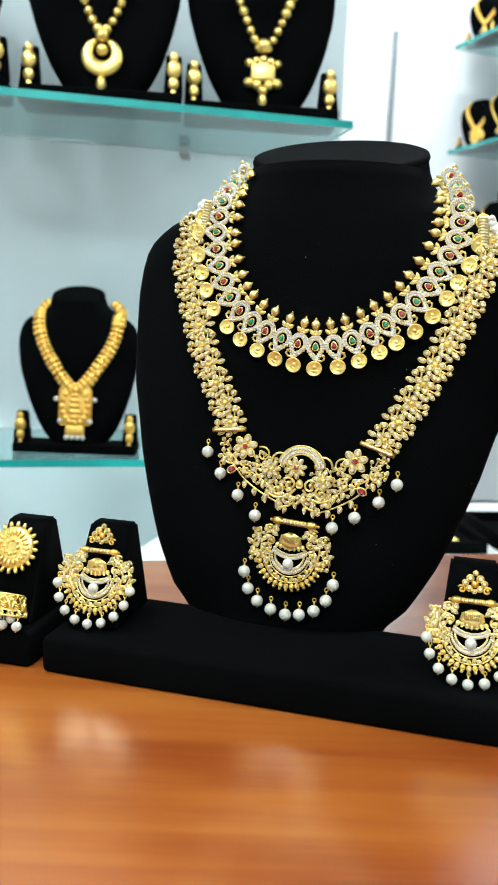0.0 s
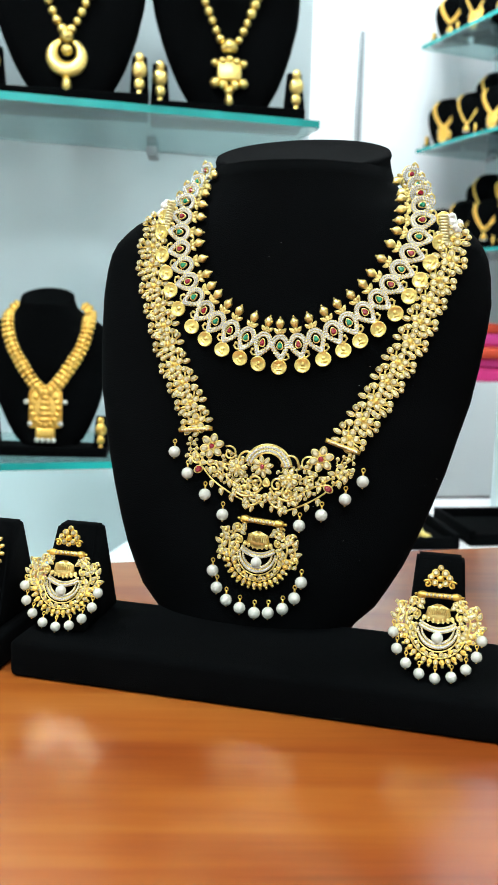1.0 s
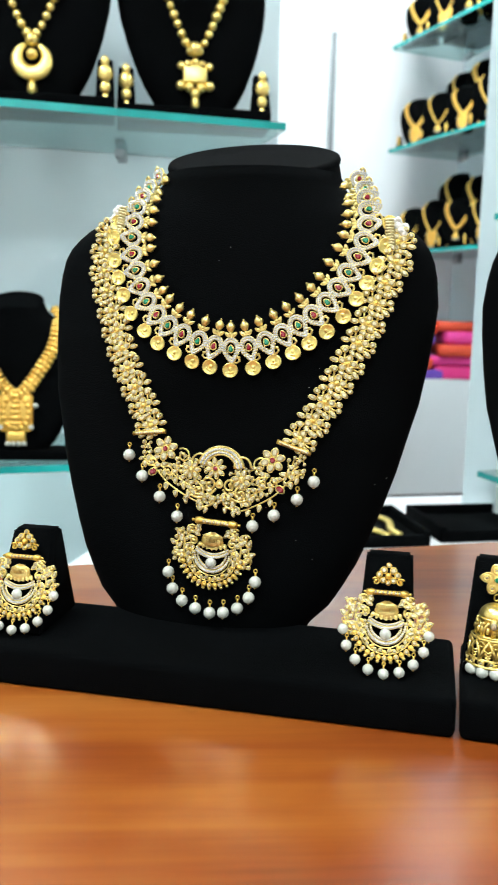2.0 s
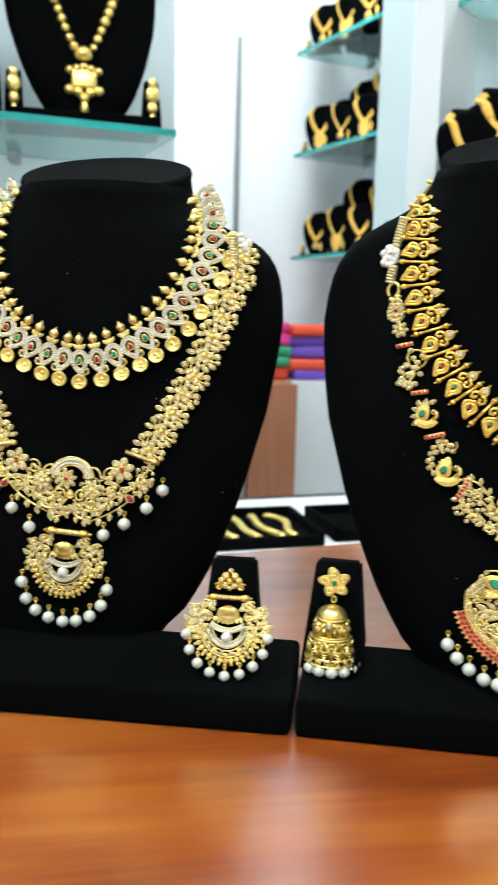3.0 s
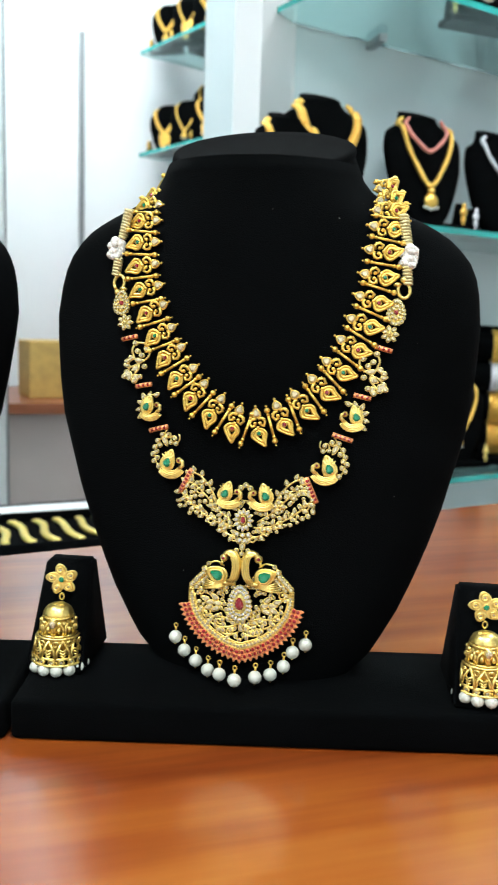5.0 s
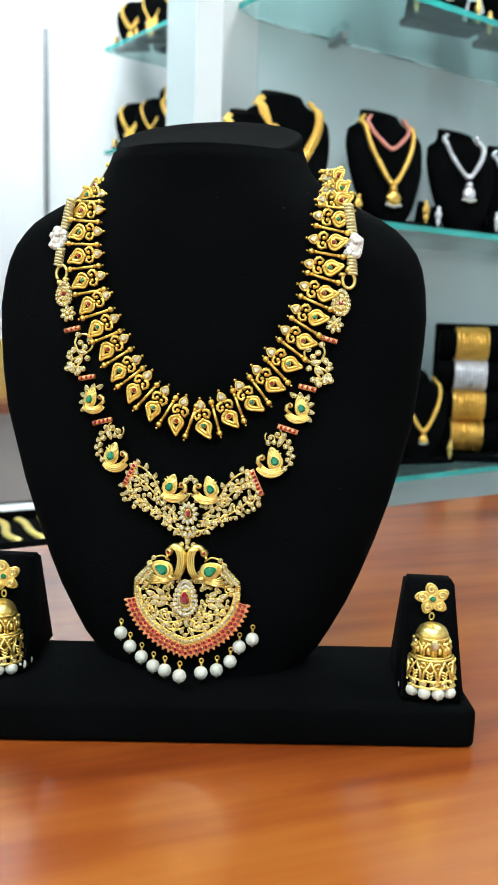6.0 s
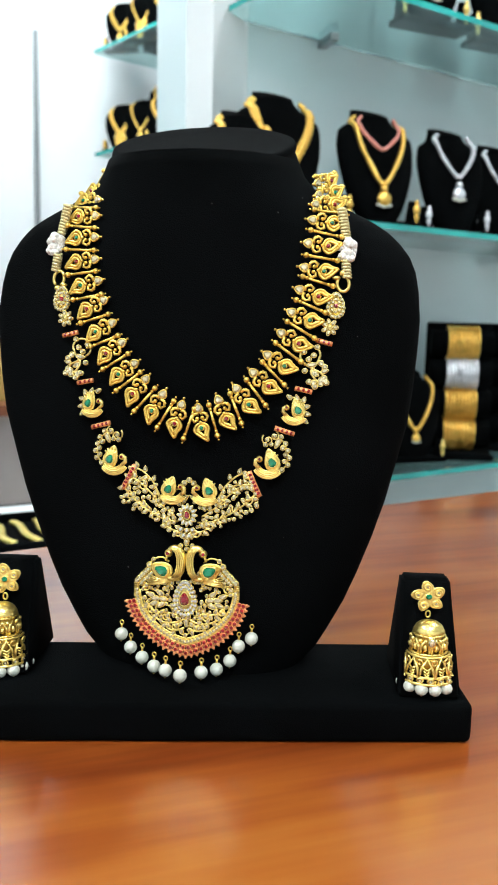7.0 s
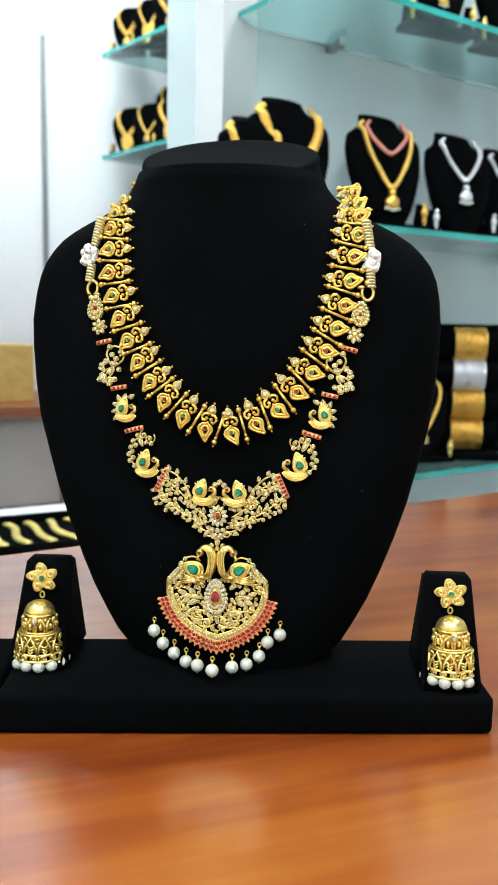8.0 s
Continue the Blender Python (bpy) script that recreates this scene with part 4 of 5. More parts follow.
def cord_mesh(length):
    """One wire wound round and round into a cord."""
    bm = bmesh.new()
    turns = int(length / 0.0016)
    tube(bm, [(0.0019 * math.cos(k * math.pi / 4), k * 0.0002, 0.0019 + 0.0019 * math.sin(k * math.pi / 4)) for k in range(8 * turns)], 0.0009, 0, 5)
    return mesh_of("cord", bm, [CORD])


CORD8 = cord_mesh(0.016)
for x, z, s in ((-0.0755, 0.2535, -1), (0.0855, 0.2465, 1)):
    part("thread_knot", KNOT, haram, seat(x, z, 0.5, -s * 0.8, 0.001), "white thread knot")
    part("cord", CORD8, haram, seat(x - s * 0.002, z - 0.010, 1, s * 0.1, 0.001), "gold wound cord")


# ---- mango necklace on the second bust ----
def mango_mesh(centre):
    bm = bmesh.new()
    # leaf-shaped white stone on top, its tip outwards
    gem(bm, 0, 0.0104, 0.0056, 0.0050, math.pi / 2, 1, 0, 0.38, 0.0004, 0.0014, 12)
    ball(bm, 0, 0.0138, 0.0010, 0.0008, 0, 6, 4)
    # pair of curls that meet in the middle
    for s in (-1, 1):
        tube(bm, [(s * 0.0004, 0.0074, 0.001), (s * 0.0026, 0.0076, 0.001), (s * 0.0041, 0.0057, 0.001), (s * 0.0031, 0.0036, 0.001), (s * 0.0012, 0.0044, 0.001)], 0.00082, 0, 6)
        ball(bm, s * 0.0013, 0.0052, 0.0012, 0.0011, 0, 7, 5)
        ball(bm, s * 0.0036, 0.0070, 0.0010, 0.0008, 0, 6, 4)
    ball(bm, 0, 0.0030, 0.0010, 0.0010, 0, 7, 5)
    # open paisley with a bent tip and ribs along its back
    edge = []
    for i in range(22):
        t = 2 * math.pi * i / 22
        low = max(0.0, -math.cos(t))
        edge.append((0.0038 * math.sin(t) * (1 - 0.62 * low ** 1.3) + 0.0024 * low ** 2.5, -0.0010 + 0.0035 * math.cos(t) - 0.0022 * low ** 2, 0.0008))
    tube(bm, edge, 0.00075, 0, 6, True)
    for i in range(10):
        x, y, z = edge[(13 + i) % 22]
        tube(bm, [(x * 0.70, y * 0.86 - 0.0002, 0.0010), (x * 1.16, y * 1.06, 0.0011)], 0.00050, 0, 5)
    tube(bm, [(x * 0.58 + 0.0002, -0.0014 + (y + 0.0014) * 0.62, 0.0007) for x, y, z in edge], 0.0010, 0, 6, True)
    gem(bm, 0, 0.0000, 0.0031, 0.0031, 0.3, centre, 0, 0, 0.0006, 0.0014, 9)
    ball(bm, 0.0016, -0.0046, 0.0008, 0.0010, 0, 7, 5, 0.8, 1.3, 0.8)
    return mesh_of("mango", bm, [GOLD, STONE, RUBY, EMERALD])


def rod_mesh():
    bm = bmesh.new()
    tube(bm, [(0, 0.0095, 0.001), (0, -0.0050, 0.001)], 0.00075, 0, 7)
    for y, r in ((0.0102, 0.0016), (-0.0058, 0.0016), (0.0124, 0.0006), (-0.0080, 0.0006), (0.0080, 0.0010), (-0.0036, 0.0010), (0.0022, 0.0009)):
        ball(bm, 0, y, 0.0012, r, 0, 8, 6)
    return mesh_of("rod", bm, [GOLD])


MANGO = [mango_mesh(3), mango_mesh(2)]
ROD = rod_mesh()
MANGO_LINE = [(-0.0585, 0.2830), (-0.0622, 0.2740), (-0.0636, 0.2640), (-0.0632, 0.2508), (-0.0610, 0.2262), (-0.0508, 0.1989), (-0.0347, 0.1739), (-0.0197, 0.1596), (0.0021, 0.1507), (0.0213, 0.1581), (0.0369, 0.1717), (0.0506, 0.1925), (0.0594, 0.2161), (0.0630, 0.2427), (0.0640, 0.2600), (0.0620, 0.2720), (0.0575, 0.2815)]
mango = thing("mango_necklace", B2, "antique gold mango-drop necklace with green and red stones", "necklace")
rows = along(MANGO_LINE, 57)
for i, (x, z, dx, dz) in enumerate(rows):
    m = seat(x, z, dx, dz, 0.0024) @ pose(0, -0.0030, 0)
    if i % 2:
        part("mango_drop", MANGO[(i // 2) % 2], mango, m @ pose(0, 0, 0, 0, 0, random.Random(i).uniform(-5, 5)))
    else:
        part("rod", ROD, mango, m @ pose(0, 0, 0, 0, 0, random.Random(i).uniform(-4, 4) - 6))


# ---- long peacock necklace on the second bust ----
def peacock_mesh():
    """A bird in profile that looks to +x, about 13 mm high, its pointed tail raised behind a green stone."""
    bm = bmesh.new()
    gem(bm, -0.0010, 0.0020, 0.0108, 0.0068, radians(72), 0, 0, 0.45, 0.0004, 0.0010, 14)
    for i in range(5):
        a = radians(40 + 24 * i)
        tube(bm, [(-0.0012, 0.0014, 0.0016), (-0.0012 + 0.0038 * math.cos(a), 0.0014 + 0.0046 * math.sin(a), 0.0014)], 0.0004, 0, 5)
    gem(bm, -0.0013, 0.0008, 0.0057, 0.0048, radians(65), 3, 0, 0.28, 0.0012, 0.0017, 10)
    # breast: a boat of corded ribs
    for i in range(5):
        q = 0.0040 + 0.00075 * i
        tube(bm, [(p[0], p[1], 0.0010 + 0.0003 * (2 - abs(i - 2))) for p in arc(0.0004, 0.0006, q * 1.05, q, 205 + 3 * i, 338 - 2 * i, 13)], 0.00058, 0, 6, False, 0.5)
    # neck and head with a red eye
    tube(bm, [(0.0046, -0.0018, 0.0014), (0.0062, -0.0002, 0.0014), (0.0060, 0.0016, 0.0014), (0.0046, 0.0022, 0.0014)], 0.0010, 0, 8)
    ball(bm, 0.0044, 0.0020, 0.0012, 0.0016, 0, 8, 6)
    gem(bm, 0.0044, 0.0020, 0.0020, 0.0020, 0, 2, 0, 0, 0.0018, 0.0010, 8)
    return mesh_of("peacock", bm, [BRIGHT_GOLD, STONE, RUBY, EMERALD])


PEACOCK = peacock_mesh()


peahar = thing("long_peacock_necklace", B2, "long gold peacock necklace with green, red stones and pearls", "necklace")


def stem_piece():
    """The long vine between two red bars: a looped wire, leaves and round stones."""
    bm = bmesh.new()
    tube(bm, [(p[0], p[1], 0.0006) for p in arc(0.0002, 0.0050, 0.0042, 0.0042, -50, 215, 18)], 0.0005, 0, 6)
    vine(bm, [(-0.0036, 0.0035), (-0.0014, 0.0006), (0.0016, -0.0022), (0.0006, -0.0062), (-0.0010, -0.0088)], 5, 0.0038, 0.0026)
    vine(bm, [(0.0030, 0.0016), (0.0008, -0.0010), (-0.0022, -0.0040), (-0.0030, -0.0066)], 4, 0.0036, 0.0024)
    for x, y in ((0.0024, 0.0072), (-0.0012, 0.0046), (0.0012, 0.0034), (0.0040, -0.0012), (-0.0044, -0.0018), (0.0034, -0.0066), (-0.0034, -0.0090), (0.0016, -0.0094), (-0.0034, 0.0078)):
        stone_dot(bm, x, y, 0.0014)
    return mesh_of("vine", bm, [PALE_GOLD, STONE])


def curl_piece():
    """The short vine above the lower bird: two curls, a broad leaf and stones down the outer side."""
    bm = bmesh.new()
    scroll(bm, 0.0026, 0.0040, 0.0036, 1.2, -1, 0.0005)
    scroll(bm, -0.0016, 0.0046, 0.0026, 2.2, 1, 0.0005)
    gem(bm, -0.0016, 0.0004, 0.0070, 0.0032, radians(-40), 1, 0, 0.3)
    for x, y, r in ((-0.0048, 0.0030, 0.0015), (-0.0058, -0.0012, 0.0016), (-0.0056, -0.0050, 0.0016), (-0.0050, -0.0090, 0.0016), (-0.0028, -0.0122, 0.0015), (0.0012, -0.0136, 0.0016), (-0.0034, -0.0028, 0.0016), (-0.0036, -0.0068, 0.0015), (-0.0018, -0.0098, 0.0015), (0.0048, 0.0020, 0.0015), (0.0018, 0.0012, 0.0014), (0.0030, 0.0042, 0.0014), (-0.0016, 0.0046, 0.0013)):
        stone_dot(bm, x, y, r)
    tube(bm, smooth3(((-0.0034, 0.0040), (-0.0050, -0.0010), (-0.0048, -0.0070), (-0.0020, -0.0118), (0.0012, -0.0136))), 0.0005, 0, 5)
    return mesh_of("vine", bm, [PALE_GOLD, STONE])


def side_leaves():
    """Leaf stones down the outer side of the upper bird."""
    bm = bmesh.new()
    for x, y, a in ((-0.0050, 0.0056, 120), (-0.0062, 0.0020, 170), (-0.0060, -0.0018, 200), (-0.0046, -0.0052, 230), (-0.0016, 0.0070, 80), (0.0022, 0.0078, 40)):
        gem(bm, x, y, 0.0040, 0.0026, radians(a), 1, 0, 0.4)
    tube(bm, smooth3(((0.0022, 0.0078), (-0.0030, 0.0060), (-0.0050, 0.0010), (-0.0030, -0.0046))), 0.0005, 0, 5)
    return mesh_of("vine", bm, [PALE_GOLD, STONE])


def smooth3(pts):
    return [(p.x, p.y, 0.0005) for p in smooth_line(pts)]


STEM, CURLS, OUTER = stem_piece(), curl_piece(), side_leaves()
RED3, RED4, RED6 = bar_mesh(0.0088, 3, 2, 0.0026, False, 3), bar_mesh(0.0105, 4, 2, 0.0026, False, 3), bar_mesh(0.0140, 6, 2, 0.0028, False, 3)


def drop_mesh():
    bm = bmesh.new()
    for i in range(18):
        t = 2 * math.pi * i / 18
        x, y = 0.0048 * math.sin(t) * (0.78 - 0.22 * math.cos(t)), 0.0058 * math.cos(t)
        stone_dot(bm, x, y, 0.0012)
        if i % 2:
            stone_dot(bm, x * 0.55, y * 0.55, 0.0011)
    ball(bm, 0, 0, 0, 0.0044, 0, 12, 6, 0.9, 1.2, 0.25)
    ball(bm, 0, -0.0002, 0.0012, 0.0013, 2, 8, 6)
    return mesh_of("drop", bm, [PALE_GOLD, STONE, RUBY])


def rosette_mesh(r):
    bm = bmesh.new()
    flower(bm, 0, 0, r, 7, 1, 0)
    return mesh_of("rosette", bm, [PALE_GOLD, STONE])


def clasp_mesh():
    bm = bmesh.new()
    tube(bm, arc(0, 0, 0.0030, 0.0040, 120, 420, 18), 0.0009, 0, 7)
    ball(bm, 0, 0.0052, 0.001, 0.0018, 0, 8, 6)
    ball(bm, -0.0032, 0.0030, 0.001, 0.0015, 0, 7, 5, 1.5, 0.8)
    return mesh_of("clasp", bm, [BRIGHT_GOLD])


DROP, ROSETTE, CLASP = drop_mesh(), rosette_mesh(0.0046), clasp_mesh()
CORD6 = cord_mesh(0.011)
SIDE = {-1: ((-0.0775, 0.2320), (-0.0778, 0.2400), (-0.0753, 0.2223), (-0.0729, 0.2117), (-0.0699, 0.2015), (-0.0667, 0.1934), (-0.0615, 0.1814), (-0.0567, 0.1691), (-0.0528, 0.1574), (-0.0470, 0.1472), (-0.0438, 0.1400), (-0.0394, 0.1292), (-0.0305, 0.1214)),
        1: ((0.0760, 0.2310), (0.0766, 0.2388), (0.0742, 0.2222), (0.0711, 0.2112), (0.0686, 0.2002), (0.0660, 0.1928), (0.0614, 0.1809), (0.0570, 0.1687), (0.0534, 0.1578), (0.0485, 0.1480), (0.0458, 0.1408), (0.0414, 0.1312), (0.0344, 0.1209))}
for s, p in SIDE.items():
    flip = Matrix.Diagonal((-s, 1, 1, 1))
    part("cord", CORD6, peahar, seat(p[0][0], p[0][1] - 0.006, 1, s * 0.12, 0.001), "gold wound cord")
    part("cord", CORD8, peahar, seat(p[1][0] - s * 0.002, p[1][1] + 0.006, 1, s * 0.2, 0.001), "gold wound cord")
    part("thread_knot", KNOT, peahar, seat(p[1][0], p[1][1], 0.2, 0.97, 0.001), "white thread knot")
    part("clasp", CLASP, peahar, seat(p[2][0], p[2][1], s, 0.1, 0.002), "gold lobster clasp")
    part("drop", DROP, peahar, seat(p[3][0], p[3][1], 1, 0, 0.002), "stone-set teardrop")
    part("rosette", ROSETTE, peahar, seat(p[4][0], p[4][1], 1, 0, 0.002))
    part("red_bar", RED3, peahar, seat(p[5][0], p[5][1], 1, -s * 0.24, 0.002), "bar of red stones")
    part("vine", STEM, peahar, seat(p[6][0], p[6][1], 1, s * 0.30, 0.002) @ flip @ Matrix.Diagonal((1.22, 1.1, 1, 1)), "vine of white stones")
    part("red_bar", RED3, peahar, seat(p[7][0], p[7][1], 1, -s * 0.20, 0.002), "bar of red stones")
    part("vine", OUTER, peahar, seat(p[8][0], p[8][1], 1, s * 0.15, 0.001) @ flip, "leaves of white stones")
    part("peacock", PEACOCK, peahar, seat(p[8][0], p[8][1], 1, 0.0, 0.002) @ flip, "gold peacock with a green stone")
    part("red_bar", RED4, peahar, seat(p[9][0], p[9][1], 1, -s * 0.28, 0.002), "bar of red stones")
    part("vine", CURLS, peahar, seat(p[10][0] - s * 0.0018, p[10][1], 1, s * 0.42, 0.0016) @ flip @ Matrix.Diagonal((0.92, 0.95, 1, 1)), "vine of white stones")
    part("peacock", PEACOCK, peahar, seat(p[11][0], p[11][1], 1, 0.0, 0.003) @ flip @ Matrix.Diagonal((1.12, 1.12, 1, 1)), "gold peacock with a green stone")
    part("red_bar", RED6, peahar, seat(p[12][0], p[12][1], 0.42, -s * 0.9, 0.003), "bar of red stones")


def pectoral_mesh():
    """The crescent below the bars: stems with stone leaves that fan out from the middle flower."""
    bm = bmesh.new()
    taken = [(0, 0, 0.011), (-0.0095, 0.0118, 0.012), (0.0095, 0.0118, 0.012)]
    for s in (-1, 1):
        for pts, n in ((((0.007, -0.001), (0.014, 0.004), (0.021, 0.011), (0.028, 0.0165), (0.0325, 0.0165)), 11),
                       (((0.005, -0.004), (0.013, -0.003), (0.022, 0.0015), (0.030, 0.0075), (0.0345, 0.0125)), 12),
                       (((0.015, 0.0085), (0.019, 0.0155), (0.024, 0.0205), (0.0285, 0.0225)), 7),
                       (((0.002, -0.0070), (0.0060, -0.0088), (0.0100, -0.0070), (0.0120, -0.0040)), 5)):
            vine(bm, [(s * x, y) for x, y in pts], n, 0.0036, 0.0024, 0.0005, taken)
        for x, y, q, a in ((0.0115, -0.0050, 0.0030, 2.0), (0.0180, -0.0010, 0.0030, 2.4), (0.0255, 0.0040, 0.0030, 2.6), (0.0310, 0.0090, 0.0030, 2.8), (0.0175, 0.0075, 0.0026, 1.0), (0.0245, 0.0135, 0.0028, 1.2), (0.0300, 0.0195, 0.0024, 1.4), (0.0050, -0.0098, 0.0024, 2.0)):
            scroll(bm, s * x, y, q, a if s > 0 else math.pi - a, s, 0.0005)

    def inside(x, y):
        k = abs(x) / 0.036
        return k < 1 and -0.0120 + 0.0175 * k ** 1.3 < y < 0.0085 + 0.0165 * k ** 1.1 and abs(x) - 0.0375 + 0.42 * max(0, y - 0.008) < 0

    fill_stones(bm, (-0.036, 0.036, -0.013, 0.025), inside, taken, 11, 90)
    for x, y in ((-0.0022, -0.0112), (0.0022, -0.0112), (0, -0.0138), (0, 0.0175), (-0.0024, 0.0160), (0.0024, 0.0160)):
        stone_dot(bm, x, y, 0.0016)
    return mesh_of("pectoral", bm, [PALE_GOLD, STONE])


part("pectoral", pectoral_mesh(), peahar, seat(0.0012, 0.1040, 1, 0, 0.0025), "openwork crescent of vines and white stones")
for s in (-1, 1):
    part("peacock", PEACOCK, peahar, seat(0.0015 + s * 0.0090, 0.1158, 1, 0, 0.0036) @ Matrix.Diagonal((-s * 1.1, 1.05, 1, 1)), "gold peacock with a green stone")


def burst_mesh():
    bm = bmesh.new()
    for i in range(12):
        a = 2 * math.pi * i / 12
        gem(bm, 0.0038 * math.cos(a), 0.0044 * math.sin(a), 0.0036, 0.0022, a, 1, 0, 0.3, 0.0010, 0.0014)
    gem(bm, 0, 0, 0.0052, 0.0036, math.pi / 2, 2, 0, 0, 0.0014, 0.0018, 10)
    for x, y in ((0, -0.0078), (-0.0030, -0.0074), (0.0030, -0.0074), (-0.0014, -0.0104), (0.0014, -0.0104)):
        stone_dot(bm, x, y, 0.0014)
    return mesh_of("burst", bm, [PALE_GOLD, CLEAR, RUBY])


part("burst", burst_mesh(), peahar, seat(0.0012, 0.1038, 1, 0, 0.0038), "white stone flower with a red centre")

# pendant: two birds over a round of vines, a fringe of red drops and pearls
PCX, PCZ = 0.0018, 0.0605


def fan_edge(u, wide, deep):
    """The lower rim of the pendant at u from -1 to 1: round at the sides, drawn down to a soft point."""
    a = math.pi / 2 * u
    return wide * math.sin(a), 0.004 - deep * (0.66 * math.cos(a) + 0.34 * (1 - abs(u)))


def rim_mesh():
    bm = bmesh.new()
    n = 46
    for i in range(n):
        x, y = fan_edge(-1 + 2 * i / (n - 1), 0.0258, 0.0262)
        stone_dot(bm, x, y, 0.00125)
    for wide, deep in ((0.0272, 0.0278), (0.0244, 0.0246)):
        tube(bm, [(*fan_edge(-1 + i / 20, wide, deep), 0.0006) for i in range(41)], 0.0005, 0, 5)
    for s in (-1, 1):
        tube(bm, [(s * x, y, 0.0008) for x, y in ((0.0262, 0.004), (0.0258, 0.0085), (0.0236, 0.0125), (0.0190, 0.0155))], 0.0008, 0, 6)
        for i in range(7):
            y = 0.0005 + 0.0011 * i
            tube(bm, [(s * 0.0248, y, 0.0010), (s * 0.0276, y + 0.0003, 0.0010)], 0.00055, 0, 5)
        for i in range(6):
            k = i / 5
            stone_dot(bm, s * (0.0258 - 0.0060 * k), 0.0088 + 0.0062 * k, 0.0016)
            stone_dot(bm, s * (0.0232 - 0.0058 * k), 0.0080 + 0.0056 * k, 0.0012)
    return mesh_of("rim", bm, [BRIGHT_GOLD, STONE])


part("rim", rim_mesh(), peahar, seat(PCX, PCZ, 1, 0.03, 0.003), "gold rim set with white stones")


def lace_mesh():
    """Stems with stone leaves and buds between the teardrop and the rim."""
    bm = bmesh.new()
    taken = [(0, 0.001, 0.014)]
    for s in (-1, 1):
        for x, y, a in ((0.0125, -0.0006, 8), (0.0165, -0.0004, 0), (0.0140, 0.0026, 35), (0.0135, -0.0036, -25), (0.0172, -0.0030, -20), (0.0190, 0.0016, 20)):
            gem(bm, s * x, y, 0.0058, 0.0030, radians(a if s > 0 else 180 - a), 1, 0, 0.35)
            taken.append((s * x, y, 0.0036))
        for pts, n in ((((0.004, -0.009), (0.010, -0.0075), (0.016, -0.0075), (0.021, -0.0035)), 6), (((0.001, -0.0105), (0.006, -0.0125), (0.012, -0.0125), (0.017, -0.0100)), 6), (((0.001, -0.0150), (0.005, -0.0165), (0.009, -0.0160), (0.011, -0.0140)), 4), (((0.007, 0.005), (0.0105, 0.0085), (0.0150, 0.0095), (0.0195, 0.0085)), 5), (((0.0035, 0.0085), (0.0060, 0.0105), (0.0090, 0.0125)), 3)):
            vine(bm, [(s * x, y) for x, y in pts], n, 0.0034, 0.0022, 0.00055, taken)
        for x, y, q, a in ((0.0110, -0.0095, 0.0026, 2.0), (0.0060, -0.0145, 0.0024, 2.2), (0.0185, -0.0060, 0.0026, 2.6), (0.0085, 0.0095, 0.0024, 1.0), (0.0215, 0.0050, 0.0024, 1.0), (0.0065, -0.0060, 0.0022, 0.4)):
            scroll(bm, s * x, y, q, a if s > 0 else math.pi - a, s, 0.0005)

    def inside(x, y):
        u = abs(x) / 0.0235
        return u < 1 and 0.004 - 0.0235 * (0.66 * math.sqrt(1 - u * u) + 0.34 * (1 - u)) < y < 0.0095 - 0.002 * u

    fill_stones(bm, (-0.0235, 0.0235, -0.02, 0.010), inside, taken, 23, 60)
    gem(bm, 0, -0.0125, 0.0048, 0.0026, -math.pi / 2, 1, 0, 0.4)
    return mesh_of("lace", bm, [BRIGHT_GOLD, STONE])


part("lace", lace_mesh(), peahar, seat(PCX, PCZ, 1, 0.03, 0.0028), "openwork vines of white stones")


def tear_mesh():
    bm = bmesh.new()
    for n, k, r in ((22, 1.0, 0.00125), (18, 0.72, 0.0011)):
        for i in range(n):
            t = 2 * math.pi * i / n
            stone_dot(bm, k * 0.0064 * math.sin(t) * (0.84 - 0.2 * math.cos(t)), k * 0.0084 * math.cos(t), r)
    ball(bm, 0, -0.0004, 0, 0.0050, 0, 14, 6, 0.92, 1.35, 0.2)
    gem(bm, 0, 0.0000, 0.0086, 0.0062, math.pi / 2, 2, 0, 0.34, 0.0010, 0.0022, 12)
    return mesh_of("tear", bm, [PALE_GOLD, CLEAR, RUBY])


part("tear", tear_mesh(), peahar, seat(PCX - 0.0004, PCZ + 0.0004, 1, 0.03, 0.0042), "large red teardrop stone in a white border")


